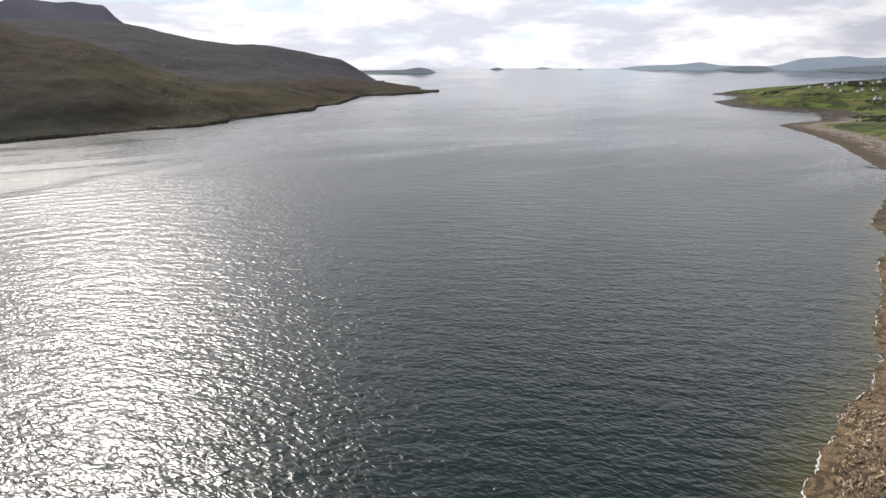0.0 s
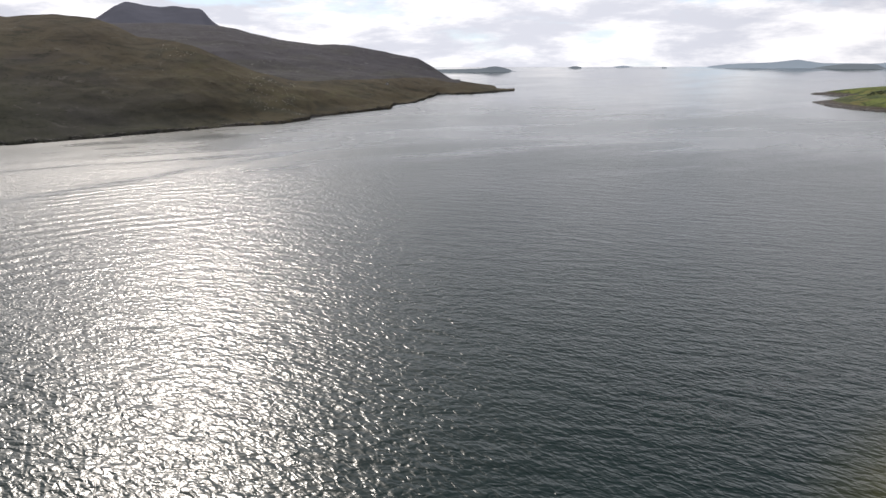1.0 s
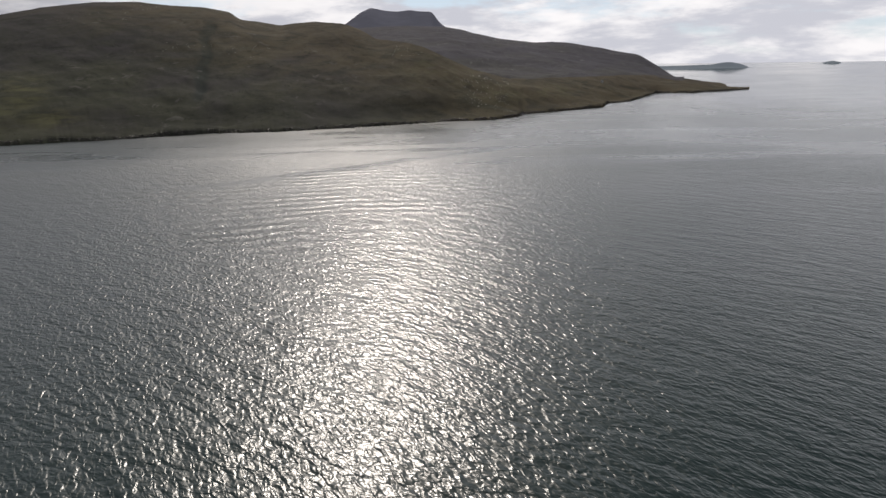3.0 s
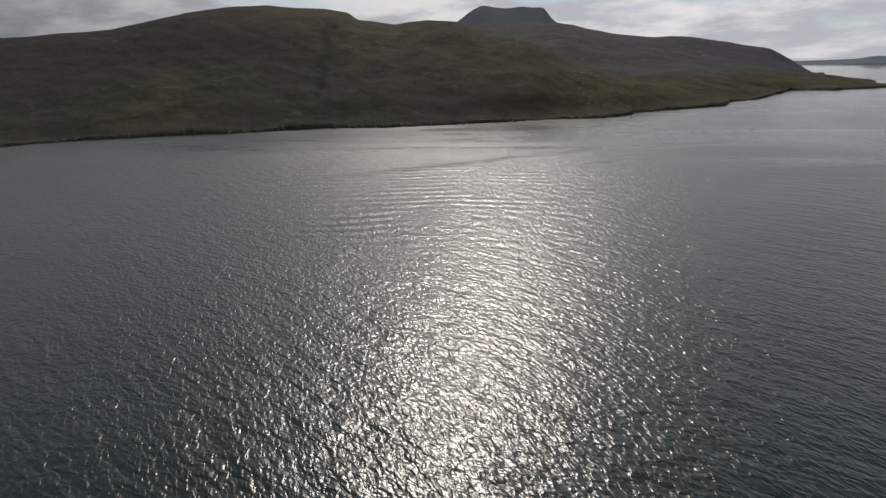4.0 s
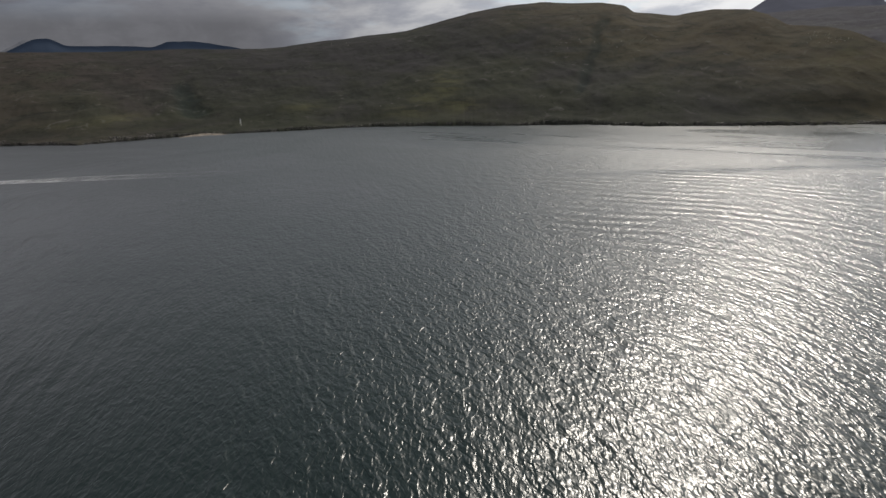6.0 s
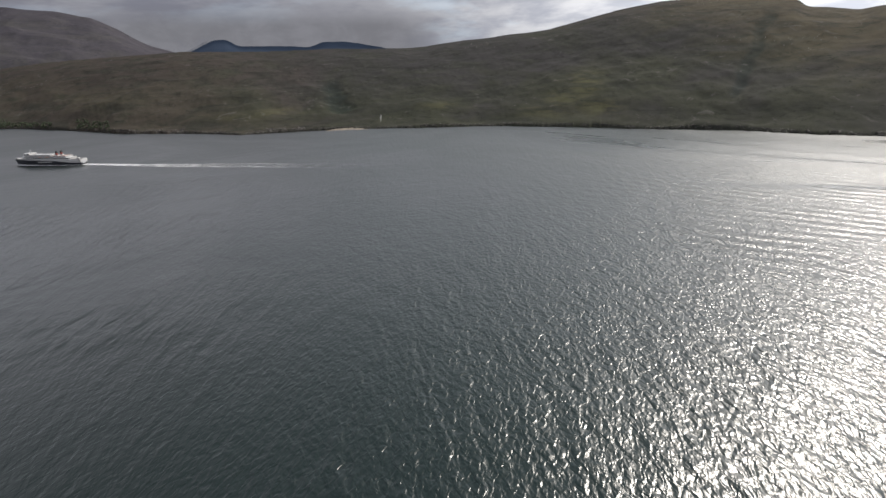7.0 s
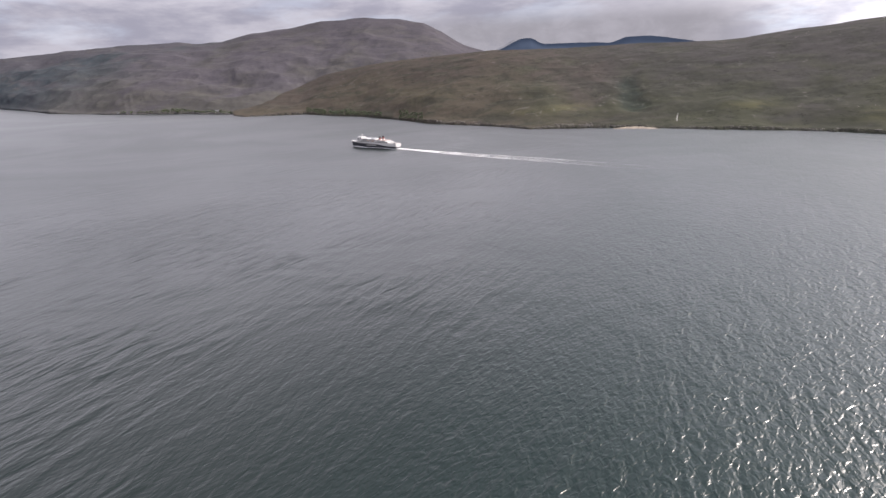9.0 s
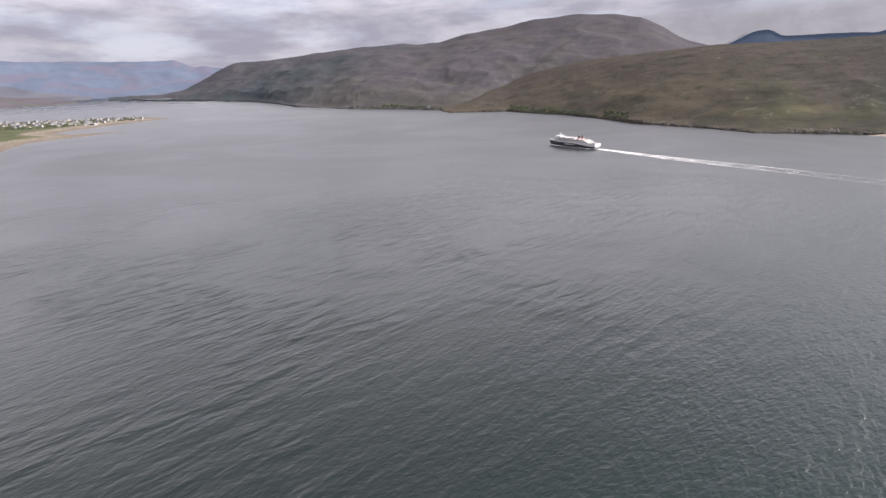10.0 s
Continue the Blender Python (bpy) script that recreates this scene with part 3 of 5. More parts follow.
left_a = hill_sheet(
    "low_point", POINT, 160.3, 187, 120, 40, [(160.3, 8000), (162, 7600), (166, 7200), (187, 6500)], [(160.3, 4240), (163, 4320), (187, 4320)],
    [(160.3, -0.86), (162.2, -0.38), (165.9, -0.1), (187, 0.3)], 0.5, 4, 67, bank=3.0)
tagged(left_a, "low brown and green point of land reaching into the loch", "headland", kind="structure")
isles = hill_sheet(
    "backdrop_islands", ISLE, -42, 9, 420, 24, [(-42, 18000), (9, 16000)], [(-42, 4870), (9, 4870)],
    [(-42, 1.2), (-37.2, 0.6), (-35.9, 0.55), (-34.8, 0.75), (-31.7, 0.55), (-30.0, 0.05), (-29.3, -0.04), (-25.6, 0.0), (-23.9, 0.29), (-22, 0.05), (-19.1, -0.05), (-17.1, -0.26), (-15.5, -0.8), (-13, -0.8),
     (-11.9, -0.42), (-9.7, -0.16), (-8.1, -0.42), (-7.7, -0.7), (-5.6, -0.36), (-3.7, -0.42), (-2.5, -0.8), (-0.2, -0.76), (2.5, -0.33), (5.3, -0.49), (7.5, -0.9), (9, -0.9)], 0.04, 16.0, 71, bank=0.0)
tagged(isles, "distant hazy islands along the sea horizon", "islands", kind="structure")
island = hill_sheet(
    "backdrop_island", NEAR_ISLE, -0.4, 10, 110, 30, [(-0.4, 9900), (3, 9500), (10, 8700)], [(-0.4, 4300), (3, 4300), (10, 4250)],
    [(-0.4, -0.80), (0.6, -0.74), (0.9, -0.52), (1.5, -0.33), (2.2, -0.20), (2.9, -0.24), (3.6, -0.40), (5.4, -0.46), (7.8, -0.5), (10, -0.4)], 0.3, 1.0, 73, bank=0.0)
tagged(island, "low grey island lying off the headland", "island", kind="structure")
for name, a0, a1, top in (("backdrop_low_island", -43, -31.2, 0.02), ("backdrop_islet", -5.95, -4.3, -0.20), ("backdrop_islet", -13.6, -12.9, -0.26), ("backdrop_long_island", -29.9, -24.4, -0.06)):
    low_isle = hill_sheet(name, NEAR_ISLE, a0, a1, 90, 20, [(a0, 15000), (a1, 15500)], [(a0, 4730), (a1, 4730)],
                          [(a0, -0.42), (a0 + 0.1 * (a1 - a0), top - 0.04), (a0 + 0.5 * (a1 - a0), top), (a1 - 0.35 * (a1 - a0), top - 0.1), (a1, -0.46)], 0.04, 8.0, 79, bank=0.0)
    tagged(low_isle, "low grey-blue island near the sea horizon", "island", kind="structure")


# ---- the near side ----
def east_height(x, y):
    d = coast_distance(x, y, COAST)
    d = d - 0.8 + 2.2 * fbm(x, y, 40, 4, 81) + 1.2 * fbm(x, y, 7, 3, 83)
    inland = np.clip(d, 0, None)
    north = smooth((y - 1380) / 350)
    spit = smooth((y - 600) / 150) * (1 - north)
    flats = smooth((-1300 - y) / 300)          # gravel flats in front of the village
    z = np.where(d < 0, d * 0.10, 3.4 * (1 - np.exp(-inland / (26 + 24 * spit + 30 * flats))))
    z = z + north * 110 * (1 - np.exp(-np.clip(inland - 25, 0, None) / 400))
    z = z + 2.6 * smooth((inland - 32 - 45 * spit - 25 * flats) / 45)
    near = (1 - north) * smooth((x + 500) / 300)
    z = z + near * 0.06 * np.clip(inland - 60, 0, 600)
    z = z + 4 * fbm(x, y, 150, 4, 87) * np.clip((inland - 40) / 150, 0, 1) * np.clip(near + north, 0.15, 1) + 0.4 * fbm(x, y, 6, 3, 91) * (d > 0)
    return np.maximum(z, -6) + sea_level(np.hypot(x, y))


def land(name, x0, x1, y0, y1, step):
    xs, ys = np.arange(x0, x1 + step, step), np.arange(y0, y1 + step, step)
    X, Y = np.meshgrid(xs, ys, indexing="ij")
    Z = east_height(X, Y)
    above = Z - sea_level(np.hypot(X, Y))
    ob = grid_mesh(name, X, Y, Z, SHORE, keep=(above > -1.2) & (np.hypot(X, Y) < 4700))
    co = np.empty(len(ob.data.vertices) * 3, np.float32)
    ob.data.vertices.foreach_get("co", co)
    layer = ob.data.attributes.new("above", "FLOAT", "POINT")   # height over the water, which sorts weed, stones and grass
    layer.data.foreach_set("value", (co[2::3] - sea_level(np.hypot(co[0::3], co[1::3]))).astype(np.float32))
    return ob


near_shore = land("ground_shore", 60, 560, 60, 640, 2.5)
tagged(near_shore, "stony shore with brown weed and pale gravel", "shore", kind="structure")
east = land("ground_headland", 560, 2600, 60, 3300, 9.0)
tagged(east, "green headland with a gravel spit and dark bushes", "headland", kind="structure")
south = land("ground_village", -1500, 560, -3600, 60, 8.0)
tagged(south, "low gravel spit carrying a village", "shore", kind="structure")
north_shore = land("ground_far_shore", 60, 560, 640, 1200, 6.0)
tagged(north_shore, "gravel beach of the near shore", "shore", kind="structure")


def cloud_bank():
    """Low cloud lying on the far mountains."""
    m = bpy.data.materials.new("low_cloud")
    m.use_nodes = True
    t = m.node_tree
    nodes_of(t)
    p = place_of(t)
    z = add(t, "ShaderNodeSeparateXYZ", inp={0: p}).outputs[2]
    puff = noise_tex(t, add(t, "ShaderNodeMapping", inp={0: p, 3: (1.0, 1.0, 1.8)}).outputs[0], 0.0042, 7, 0.62, 0.3)
    level = math_node(t, "ADD", z, math_node(t, "MULTIPLY", math_node(t, "SUBTRACT", puff, 0.5), 460.0))
    level = math_node(t, "ADD", level, math_node(t, "MULTIPLY", add(t, "ShaderNodeAttribute", attribute_name="sunk").outputs["Fac"], 130.0))
    fade = add(t, "ShaderNodeAttribute", attribute_name="fade").outputs["Fac"]
    thick = math_node(t, "MULTIPLY", ramp(t, level, 150, 345), fade)
    glow_ = add(t, "ShaderNodeEmission", inp={0: (0.93, 0.93, 1.0, 1), 1: ramp(t, puff, 0.35, 0.7, 0.165, 0.2)})
    mix = add(t, "ShaderNodeMixShader", inp={0: thick, 1: add(t, "ShaderNodeBsdfTransparent").outputs[0], 2: glow_.outputs[0]})
    add(t, "ShaderNodeOutputMaterial", inp={0: mix.outputs[0]})
    az = np.radians(np.linspace(76, 114, 60))
    zz = np.linspace(200, 600, 12)
    A, Z = np.meshgrid(az, zz, indexing="ij")
    R = 4560 - 0.1 * Z
    ob = grid_mesh("backdrop_cloud", -R * np.sin(A), R * np.cos(A), Z, m)
    layer = ob.data.attributes.new("fade", "FLOAT", "POINT")
    u = (np.degrees(A) - 76) / 38
    layer.data.foreach_set("value", (smooth(u / 0.22) * smooth((1 - u) / 0.22) * smooth((600 - Z) / 170)).astype(np.float32).ravel())
    layer = ob.data.attributes.new("sunk", "FLOAT", "POINT")   # it lies lower on the seaward tops
    layer.data.foreach_set("value", smooth((97.5 - np.degrees(A)) / 4).astype(np.float32).ravel())
    return tagged(ob, "grey low cloud hiding the mountain tops", "cloud", kind="structure")


cloud_bank()


# ---- things: helpers ----
def part(name, bm, mat, parent, label=""):
    me = bpy.data.meshes.new(name)
    bm.to_mesh(me)
    bm.free()
    me.materials.append(mat)
    ob = new(name, me)
    ob.parent = parent
    if label:
        ob["label"] = label
    return ob


def block(bm, size, at, bevel=0.0, turn=0.0):
    m = pose(*at, 0, 0, turn) @ Matrix.Diagonal((*size, 1))
    made = bmesh.ops.create_cube(bm, size=1.0, matrix=m)
    if bevel:
        edges = list({e for v in made["verts"] for e in v.link_edges})
        bmesh.ops.bevel(bm, geom=edges, offset=bevel, segments=1, affect="EDGES")
    return bm


def block_bm(size, at, bevel=0.0, turn=0.0):
    return block(bmesh.new(), size, at, bevel, turn)


def tube_bm(r0, r1, length, at, sides=10):
    bm = bmesh.new()
    bmesh.ops.create_cone(bm, cap_ends=True, segments=sides, radius1=r0, radius2=r1, depth=length, matrix=pose(at[0], at[1], at[2] + length / 2))
    return bm


def rock_shape(seed, fine=1):
    """An angular stone: the hull of some points."""
    rng = random.Random(seed)
    bm = bmesh.new()
    for i in range(7 + 3 * fine):
        d = Vector((rng.gauss(0, 1), rng.gauss(0, 1), rng.gauss(0, 1))).normalized()
        bm.verts.new(d * rng.uniform(0.75, 1.1))
    made = bmesh.ops.convex_hull(bm, input=bm.verts[:])
    loose = [v for v in bm.verts if not v.link_faces]
    bmesh.ops.delete(bm, geom=loose, context="VERTS")
    return bm


def slab_shape(seed):
    """A broken slab: a thin plate of four to six sharp corners, split off along its bedding."""
    rng = random.Random(seed)
    bm = bmesh.new()
    n = rng.choice((4, 5, 5, 6))
    turn = rng.uniform(0, 6.28)
    for i in range(n):
        a = turn + 6.283 * (i + rng.uniform(-0.25, 0.25)) / n
        r = rng.uniform(0.7, 1.1)
        for z in (-1, 1):
            k = r * rng.uniform(0.84, 1.0)
            bm.verts.new((k * math.cos(a), k * math.sin(a), z * rng.uniform(0.7, 1.0) + 0.5 * math.cos(a + seed)))
    bmesh.ops.convex_hull(bm, input=bm.verts[:])
    bmesh.ops.delete(bm, geom=[v for v in bm.verts if not v.link_faces], context="VERTS")
    return bm


def arrays_of(bm):
    bmesh.ops.triangulate(bm, faces=bm.faces[:])
    bm.verts.index_update()
    co = np.array([v.co[:] for v in bm.verts])
    tri = np.array([[v.index for v in f.verts] for f in bm.faces])
    bm.free()
    return co, tri


def scatter(name, shapes, places, sizes, spins, mats, picks=None):
    """Many small pieces joined into one mesh. sizes: three numbers a piece."""
    cos, tris, which, base = [], [], [], 0
    for i, (at, size, spin) in enumerate(zip(places, sizes, spins)):
        k = i % len(shapes)
        co, tri = shapes[k]
        c, s_ = math.cos(spin), math.sin(spin)
        p = co * np.array(size)
        p = np.stack([p[:, 0] * c - p[:, 1] * s_, p[:, 0] * s_ + p[:, 1] * c, p[:, 2]], 1) + np.array(at)
        cos.append(p)
        tris.append(tri + base)
        which.append(np.full(len(tri), picks[i] if picks is not None else 0))
        base += len(co)
    co, tri, which = np.concatenate(cos), np.concatenate(tris), np.concatenate(which)
    me = bpy.data.meshes.new(name)
    me.vertices.add(len(co))
    me.vertices.foreach_set("co", co.astype(np.float32).ravel())
    me.loops.add(tri.size)
    me.loops.foreach_set("vertex_index", tri.astype(np.int32).ravel())
    me.polygons.add(len(tri))
    me.polygons.foreach_set("loop_start", np.arange(0, tri.size, 3, dtype=np.int32))
    me.polygons.foreach_set("loop_total", np.full(len(tri), 3, np.int32))
    for m in mats:
        me.materials.append(m)
    me.polygons.foreach_set("material_index", which.astype(np.int32))
    me.update(calc_edges=True)
    return new(name, me)


WHITE_PAINT = plain("ship_white", (0.38, 0.38, 0.375), 0.35, grain=0.05, scale=0.3)
HULL_BLACK = plain("hull_black", (0.018, 0.020, 0.026), 0.4, grain=0.2, scale=0.2)
FUNNEL_RED = plain("funnel_red", (0.22, 0.050, 0.035), 0.45, grain=0.08)
DARK = plain("soot_black", (0.02, 0.02, 0.02), 0.6)
SHIP_GLASS = plain("ship_window", (0.02, 0.025, 0.03), 0.12)
DECK = plain("deck_coating", (0.27, 0.20, 0.175), 0.8, grain=0.15, scale=0.4)
ORANGE = plain("lifeboat_orange", (0.36, 0.21, 0.14), 0.5)
FOAM = plain("sea_foam", (0.58, 0.59, 0.60), 0.9, grain=0.12, scale=0.4)
GREY_STEEL = plain("steel", (0.42, 0.43, 0.44), 0.45, 0.3)


# ---- the ferry ----
def half_beam(x):
    bow = max(0.0, (x - 18) / 39.0)
    stern = max(0.0, (-48 - x) / 9.0)
    return 9.2 * (1 - bow ** 2.2) * (1 - 0.10 * stern)


def hull_band(low, high, inset=1.0, close=False):
    """The ship's side between two heights given along its length."""
    bm = bmesh.new()
    xs = [-57 + 114 * i / 48 for i in range(49)]
    rings = []
    for x in xs:
        z0, z1 = low(x), high(x)
        ring = []
        for side in (1, -1):
            col = []
            for k in range(5):
                z = z0 + (z1 - z0) * k / 4
                flare = 0.82 + 0.18 * min(1, max(0, (z + 2) / 8)) if x < 10 else 0.62 + 0.38 * min(1, max(0, (z + 2) / 13))
                rake = 0.35 * z * max(0, (x - 30) / 27)
                col.append(bm.verts.new((x + rake, side * max(0.05, half_beam(x) * flare * inset), z)))
            ring.append(col)
        rings.append(ring)
    for a, b in zip(rings[:-1], rings[1:]):
        for s_ in (0, 1):
            for k in range(4):
                f = (a[s_][k], b[s_][k], b[s_][k + 1], a[s_][k + 1])
                bm.faces.new(f if s_ else f[::-1])
        if close:
            bm.faces.new((a[0][4], b[0][4], b[1][4], a[1][4]))
    for ring in (rings[0], rings[-1]):
        for k in range(4):
            bm.faces.new((ring[0][k], ring[0][k + 1], ring[1][k + 1], ring[1][k]))
    bmesh.ops.recalc_face_normals(bm, faces=bm.faces[:])
    return bm


def swoosh(x):
    if x > 0:
        return 7.6 + 1.6 * max(0, (x - 30) / 27)
    u = min(1, -x / 48)
    return 7.6 - 4.0 * u * u * (3 - 2 * u)


def deck_line(x):
    if x > 30:
        return 9.6 + 1.8 * (x - 30) / 27
    return 9.6 - 2.4 * min(1, max(0, (-34 - x) / 12))


def tier(x0, x1, half, z0, z1, nose=6.0):
    """A deck house with a rounded front."""
    bm = bmesh.new()
    line = [(x0, -half), (x1 - nose, -half), (x1 - nose * 0.4, -half * 0.86), (x1 - 0.1 * nose, -half * 0.5), (x1, 0),
            (x1 - 0.1 * nose, half * 0.5), (x1 - nose * 0.4, half * 0.86), (x1 - nose, half), (x0, half)]
    lo = [bm.verts.new((x, y, z0)) for x, y in line]
    hi = [bm.verts.new((x - 0.3 * (x > x1 - nose), y, z1)) for x, y in line]
    n = len(line)
    for i in range(n):
        bm.faces.new((lo[i], lo[(i + 1) % n], hi[(i + 1) % n], hi[i]))
    bm.faces.new(hi)
    bm.faces.new(lo[::-1])
    return bm


def rail(x0, x1, half, z):
    """A ship's rail: two bars on posts, down both sides and across the after end."""
    bm = bmesh.new()
    for side in (1, -1):
        for h in (0.55, 1.1):
            block(bm, (x1 - x0, 0.07, 0.07), ((x0 + x1) / 2, side * half, z + h))
        n = max(2, int((x1 - x0) / 2.5))
        for i in range(n + 1):
            block(bm, (0.07, 0.07, 1.1), (x0 + (x1 - x0) * i / n, side * half, z + 0.55))
    for h in (0.55, 1.1):
        block(bm, (0.07, 2 * half, 0.07), (x0, 0, z + h))
    return bm


def ferry():
    ship = new("ferry")
    part("hull", hull_band(lambda x: -2.0, swoosh), HULL_BLACK, ship, "black painted lower hull")
    part("upper_hull", hull_band(swoosh, deck_line, 1.003, True), WHITE_PAINT, ship, "white upper hull with a sweeping lower edge")
    part("main_deck", block_bm((14, 15.5, 0.25), (-49, 0, 7.4)), DECK, ship, "reddish open stern deck")
    part("foredeck", block_bm((9, 9.0, 0.2), (47.5, 0, 10.55)), DECK, ship, "reddish foredeck")
    decks = ((-40, 46, 8.8, 9.6, 12.0, 9), (-33, 43, 8.4, 12.0, 14.4, 8), (-8, 40, 7.8, 14.4, 16.4, 7))
    for x0, x1, half, z0, z1, nose in decks:
        house_part = part("deck_house", tier(x0, x1, half, z0, z1, nose), WHITE_PAINT, ship)
        part("deck_edge", tier(x0 - 0.6, x1 + 0.5, half + 0.35, z1 - 0.12, z1 + 0.1, nose), WHITE_PAINT, house_part, "overhanging white deck edge")
        for side in (1, -1):
            n = int((x1 - nose - x0 - 4) / 3.0)
            for i in range(n):
                part("window", block_bm((2.1, 0.12, 1.0), (x0 + 4 + i * 3.0, side * (half + 0.03), (z0 + z1) / 2 + 0.2)), SHIP_GLASS, house_part)
    part("lounge_window", tier(36, 43.15, 8.46, 12.9, 13.9, 8), SHIP_GLASS, ship, "dark wrap-round lounge windows")
    part("sun_deck", block_bm((24, 14.5, 0.2), (-21, 0, 14.55)), DECK, ship, "reddish upper deck")
    part("top_deck", block_bm((32, 13.0, 0.12), (10, 0, 16.56)), GREY_STEEL, ship, "pale grey top deck")
    for x0, x1, half, z in ((-56, -42, 8.2, 7.5), (-39.5, -33.6, 8.7, 12.1), (-32.5, -9, 8.3, 14.6), (-7.5, 26, 7.7, 16.5)):
        part("rail", rail(x0, x1, half, z), WHITE_PAINT, ship)
    bridge = part("bridge", tier(28, 39, 7.6, 16.4, 19.0, 4), WHITE_PAINT, ship)
    part("bridge_window", tier(28.5, 39.12, 7.66, 17.4, 18.4, 4), SHIP_GLASS, bridge, "dark wrap-round bridge windows")
    part("wheelhouse_roof", tier(27.5, 39.6, 8.0, 19.0, 19.25, 4), WHITE_PAINT, bridge)
    for side in (1, -1):
        part("bridge_wing", block_bm((4.0, 2.6, 2.6), (34, side * 8.7, 17.8), 0.3), WHITE_PAINT, bridge)
        funnel = part("funnel", tube_bm(2.1, 1.8, 4.6, (-17, side * 5.2, 14.4), 14), FUNNEL_RED, ship, "red funnel with a black top")
        part("funnel_base", block_bm((6.4, 4.6, 1.6), (-17, side * 5.2, 15.3), 0.3), WHITE_PAINT, funnel)
        part("funnel_top", tube_bm(1.9, 1.75, 2.2, (-17, side * 5.2, 19.0), 14), DARK, funnel, "black funnel top")
        for k in (-0.7, 0.7):
            part("exhaust_pipe", tube_bm(0.35, 0.35, 1.2, (-17 + k, side * 5.2, 21.1), 8), DARK, funnel)
        for x in (-2, 10):
            boat = bmesh.new()
            bmesh.ops.create_uvsphere(boat, u_segments=10, v_segments=6, radius=1.0, matrix=pose(x, side * 8.9, 13.1) @ Matrix.Diagonal((3.0, 0.8, 0.85, 1)))
            lifeboat = part("lifeboat", boat, ORANGE, ship, "small orange lifeboat")
            for k in (-2.2, 2.2):
                part("davit", block_bm((0.25, 1.3, 2.4), (x + k, side * 8.6, 13.6), 0.08), WHITE_PAINT, lifeboat)
        for x in (16, 19, 22):
            part("raft_drum", tube_bm(0.5, 0.5, 1.2, (x, side * 6.9, 16.6), 8), WHITE_PAINT, ship)
        part("stern_quarter", block_bm((13, 0.5, 2.4), (-50, side * 8.1, 8.4), 0.2), WHITE_PAINT, ship)
        part("mooring_house", block_bm((5.5, 3.6, 2.5), (-43.5, side * 6.2, 8.7), 0.2), WHITE_PAINT, ship)
        for i in range(9):
            part("lettering", block_bm((1.9, 0.08, 1.7), (-8 + i * 2.7, side * (half_beam(0) + 0.02), 5.2)), WHITE_PAINT, ship, "white block on the hull side")
    part("stern_ramp", block_bm((0.5, 8.0, 4.6), (-57.1, 0, 4.6), 0.1), GREY_STEEL, ship, "grey folded stern ramp")
    part("transom", block_bm((0.6, 15.6, 2.8), (-56.9, 0, 8.1), 0.2), WHITE_PAINT, ship, "white bulwark across the stern")
    mast = part("mast", tube_bm(0.5, 0.25, 5.5, (31, 0, 19.2), 8), WHITE_PAINT, ship)
    for z in (21.4, 23.0):
        part("radar", block_bm((0.4, 3.8, 0.35), (31, 0, z)), WHITE_PAINT, mast)
    for x, y in ((20, 3.0), (24, -3.2)):
        dome = bmesh.new()
        bmesh.ops.create_uvsphere(dome, u_segments=12, v_segments=8, radius=1.1, matrix=pose(x, y, 17.6))
        part("radar_dome", dome, WHITE_PAINT, ship)
    for x, y in ((2, 3.4), (2, -3.4), (8, 0), (-4, 0)):
        part("vent", block_bm((2.4, 2.0, 1.3), (x, y, 17.1), 0.2), GREY_STEEL, ship)
    part("aft_mast", tube_bm(0.35, 0.2, 5.0, (-11, 0, 14.6), 8), WHITE_PAINT, ship)
    return tagged(ship, "white car ferry with black hull and red funnels under way", "ferry")


HEADING = Vector((math.sin(radians(195.4)), math.cos(radians(195.4)), 0))
BOW = Vector((-981.9, -482.9, 0))
ship = ferry()
SHIP_SCALE = 0.95
middle = BOW - HEADING * 57 * SHIP_SCALE
ship.matrix_world = pose(middle.x, middle.y, 0, 0, 0, math.degrees(math.atan2(HEADING.y, HEADING.x))) @ Matrix.Diagonal((SHIP_SCALE,) * 3 + (1,))

# the wake: a broad white trail that thins and breaks up behind the ship
TRAIL = [BOW - HEADING * 104 * SHIP_SCALE, Vector((-884, -225, 0)), Vector((-836, -85, 0)), Vector((-770, 75, 0)), Vector((-725, 250, 0)), Vector((-680, 430, 0)), Vector((-620, 610, 0)), Vector((-541, 793, 0))]


def along(line, u):
    lengths = [(b - a).length for a, b in zip(line[:-1], line[1:])]
    d = u * sum(lengths)
    for a, b, n in zip(line[:-1], line[1:], lengths):
        if d <= n:
            return a.lerp(b, d / n), (b - a).normalized()
        d -= n
    return line[-1], (line[-1] - line[-2]).normalized()


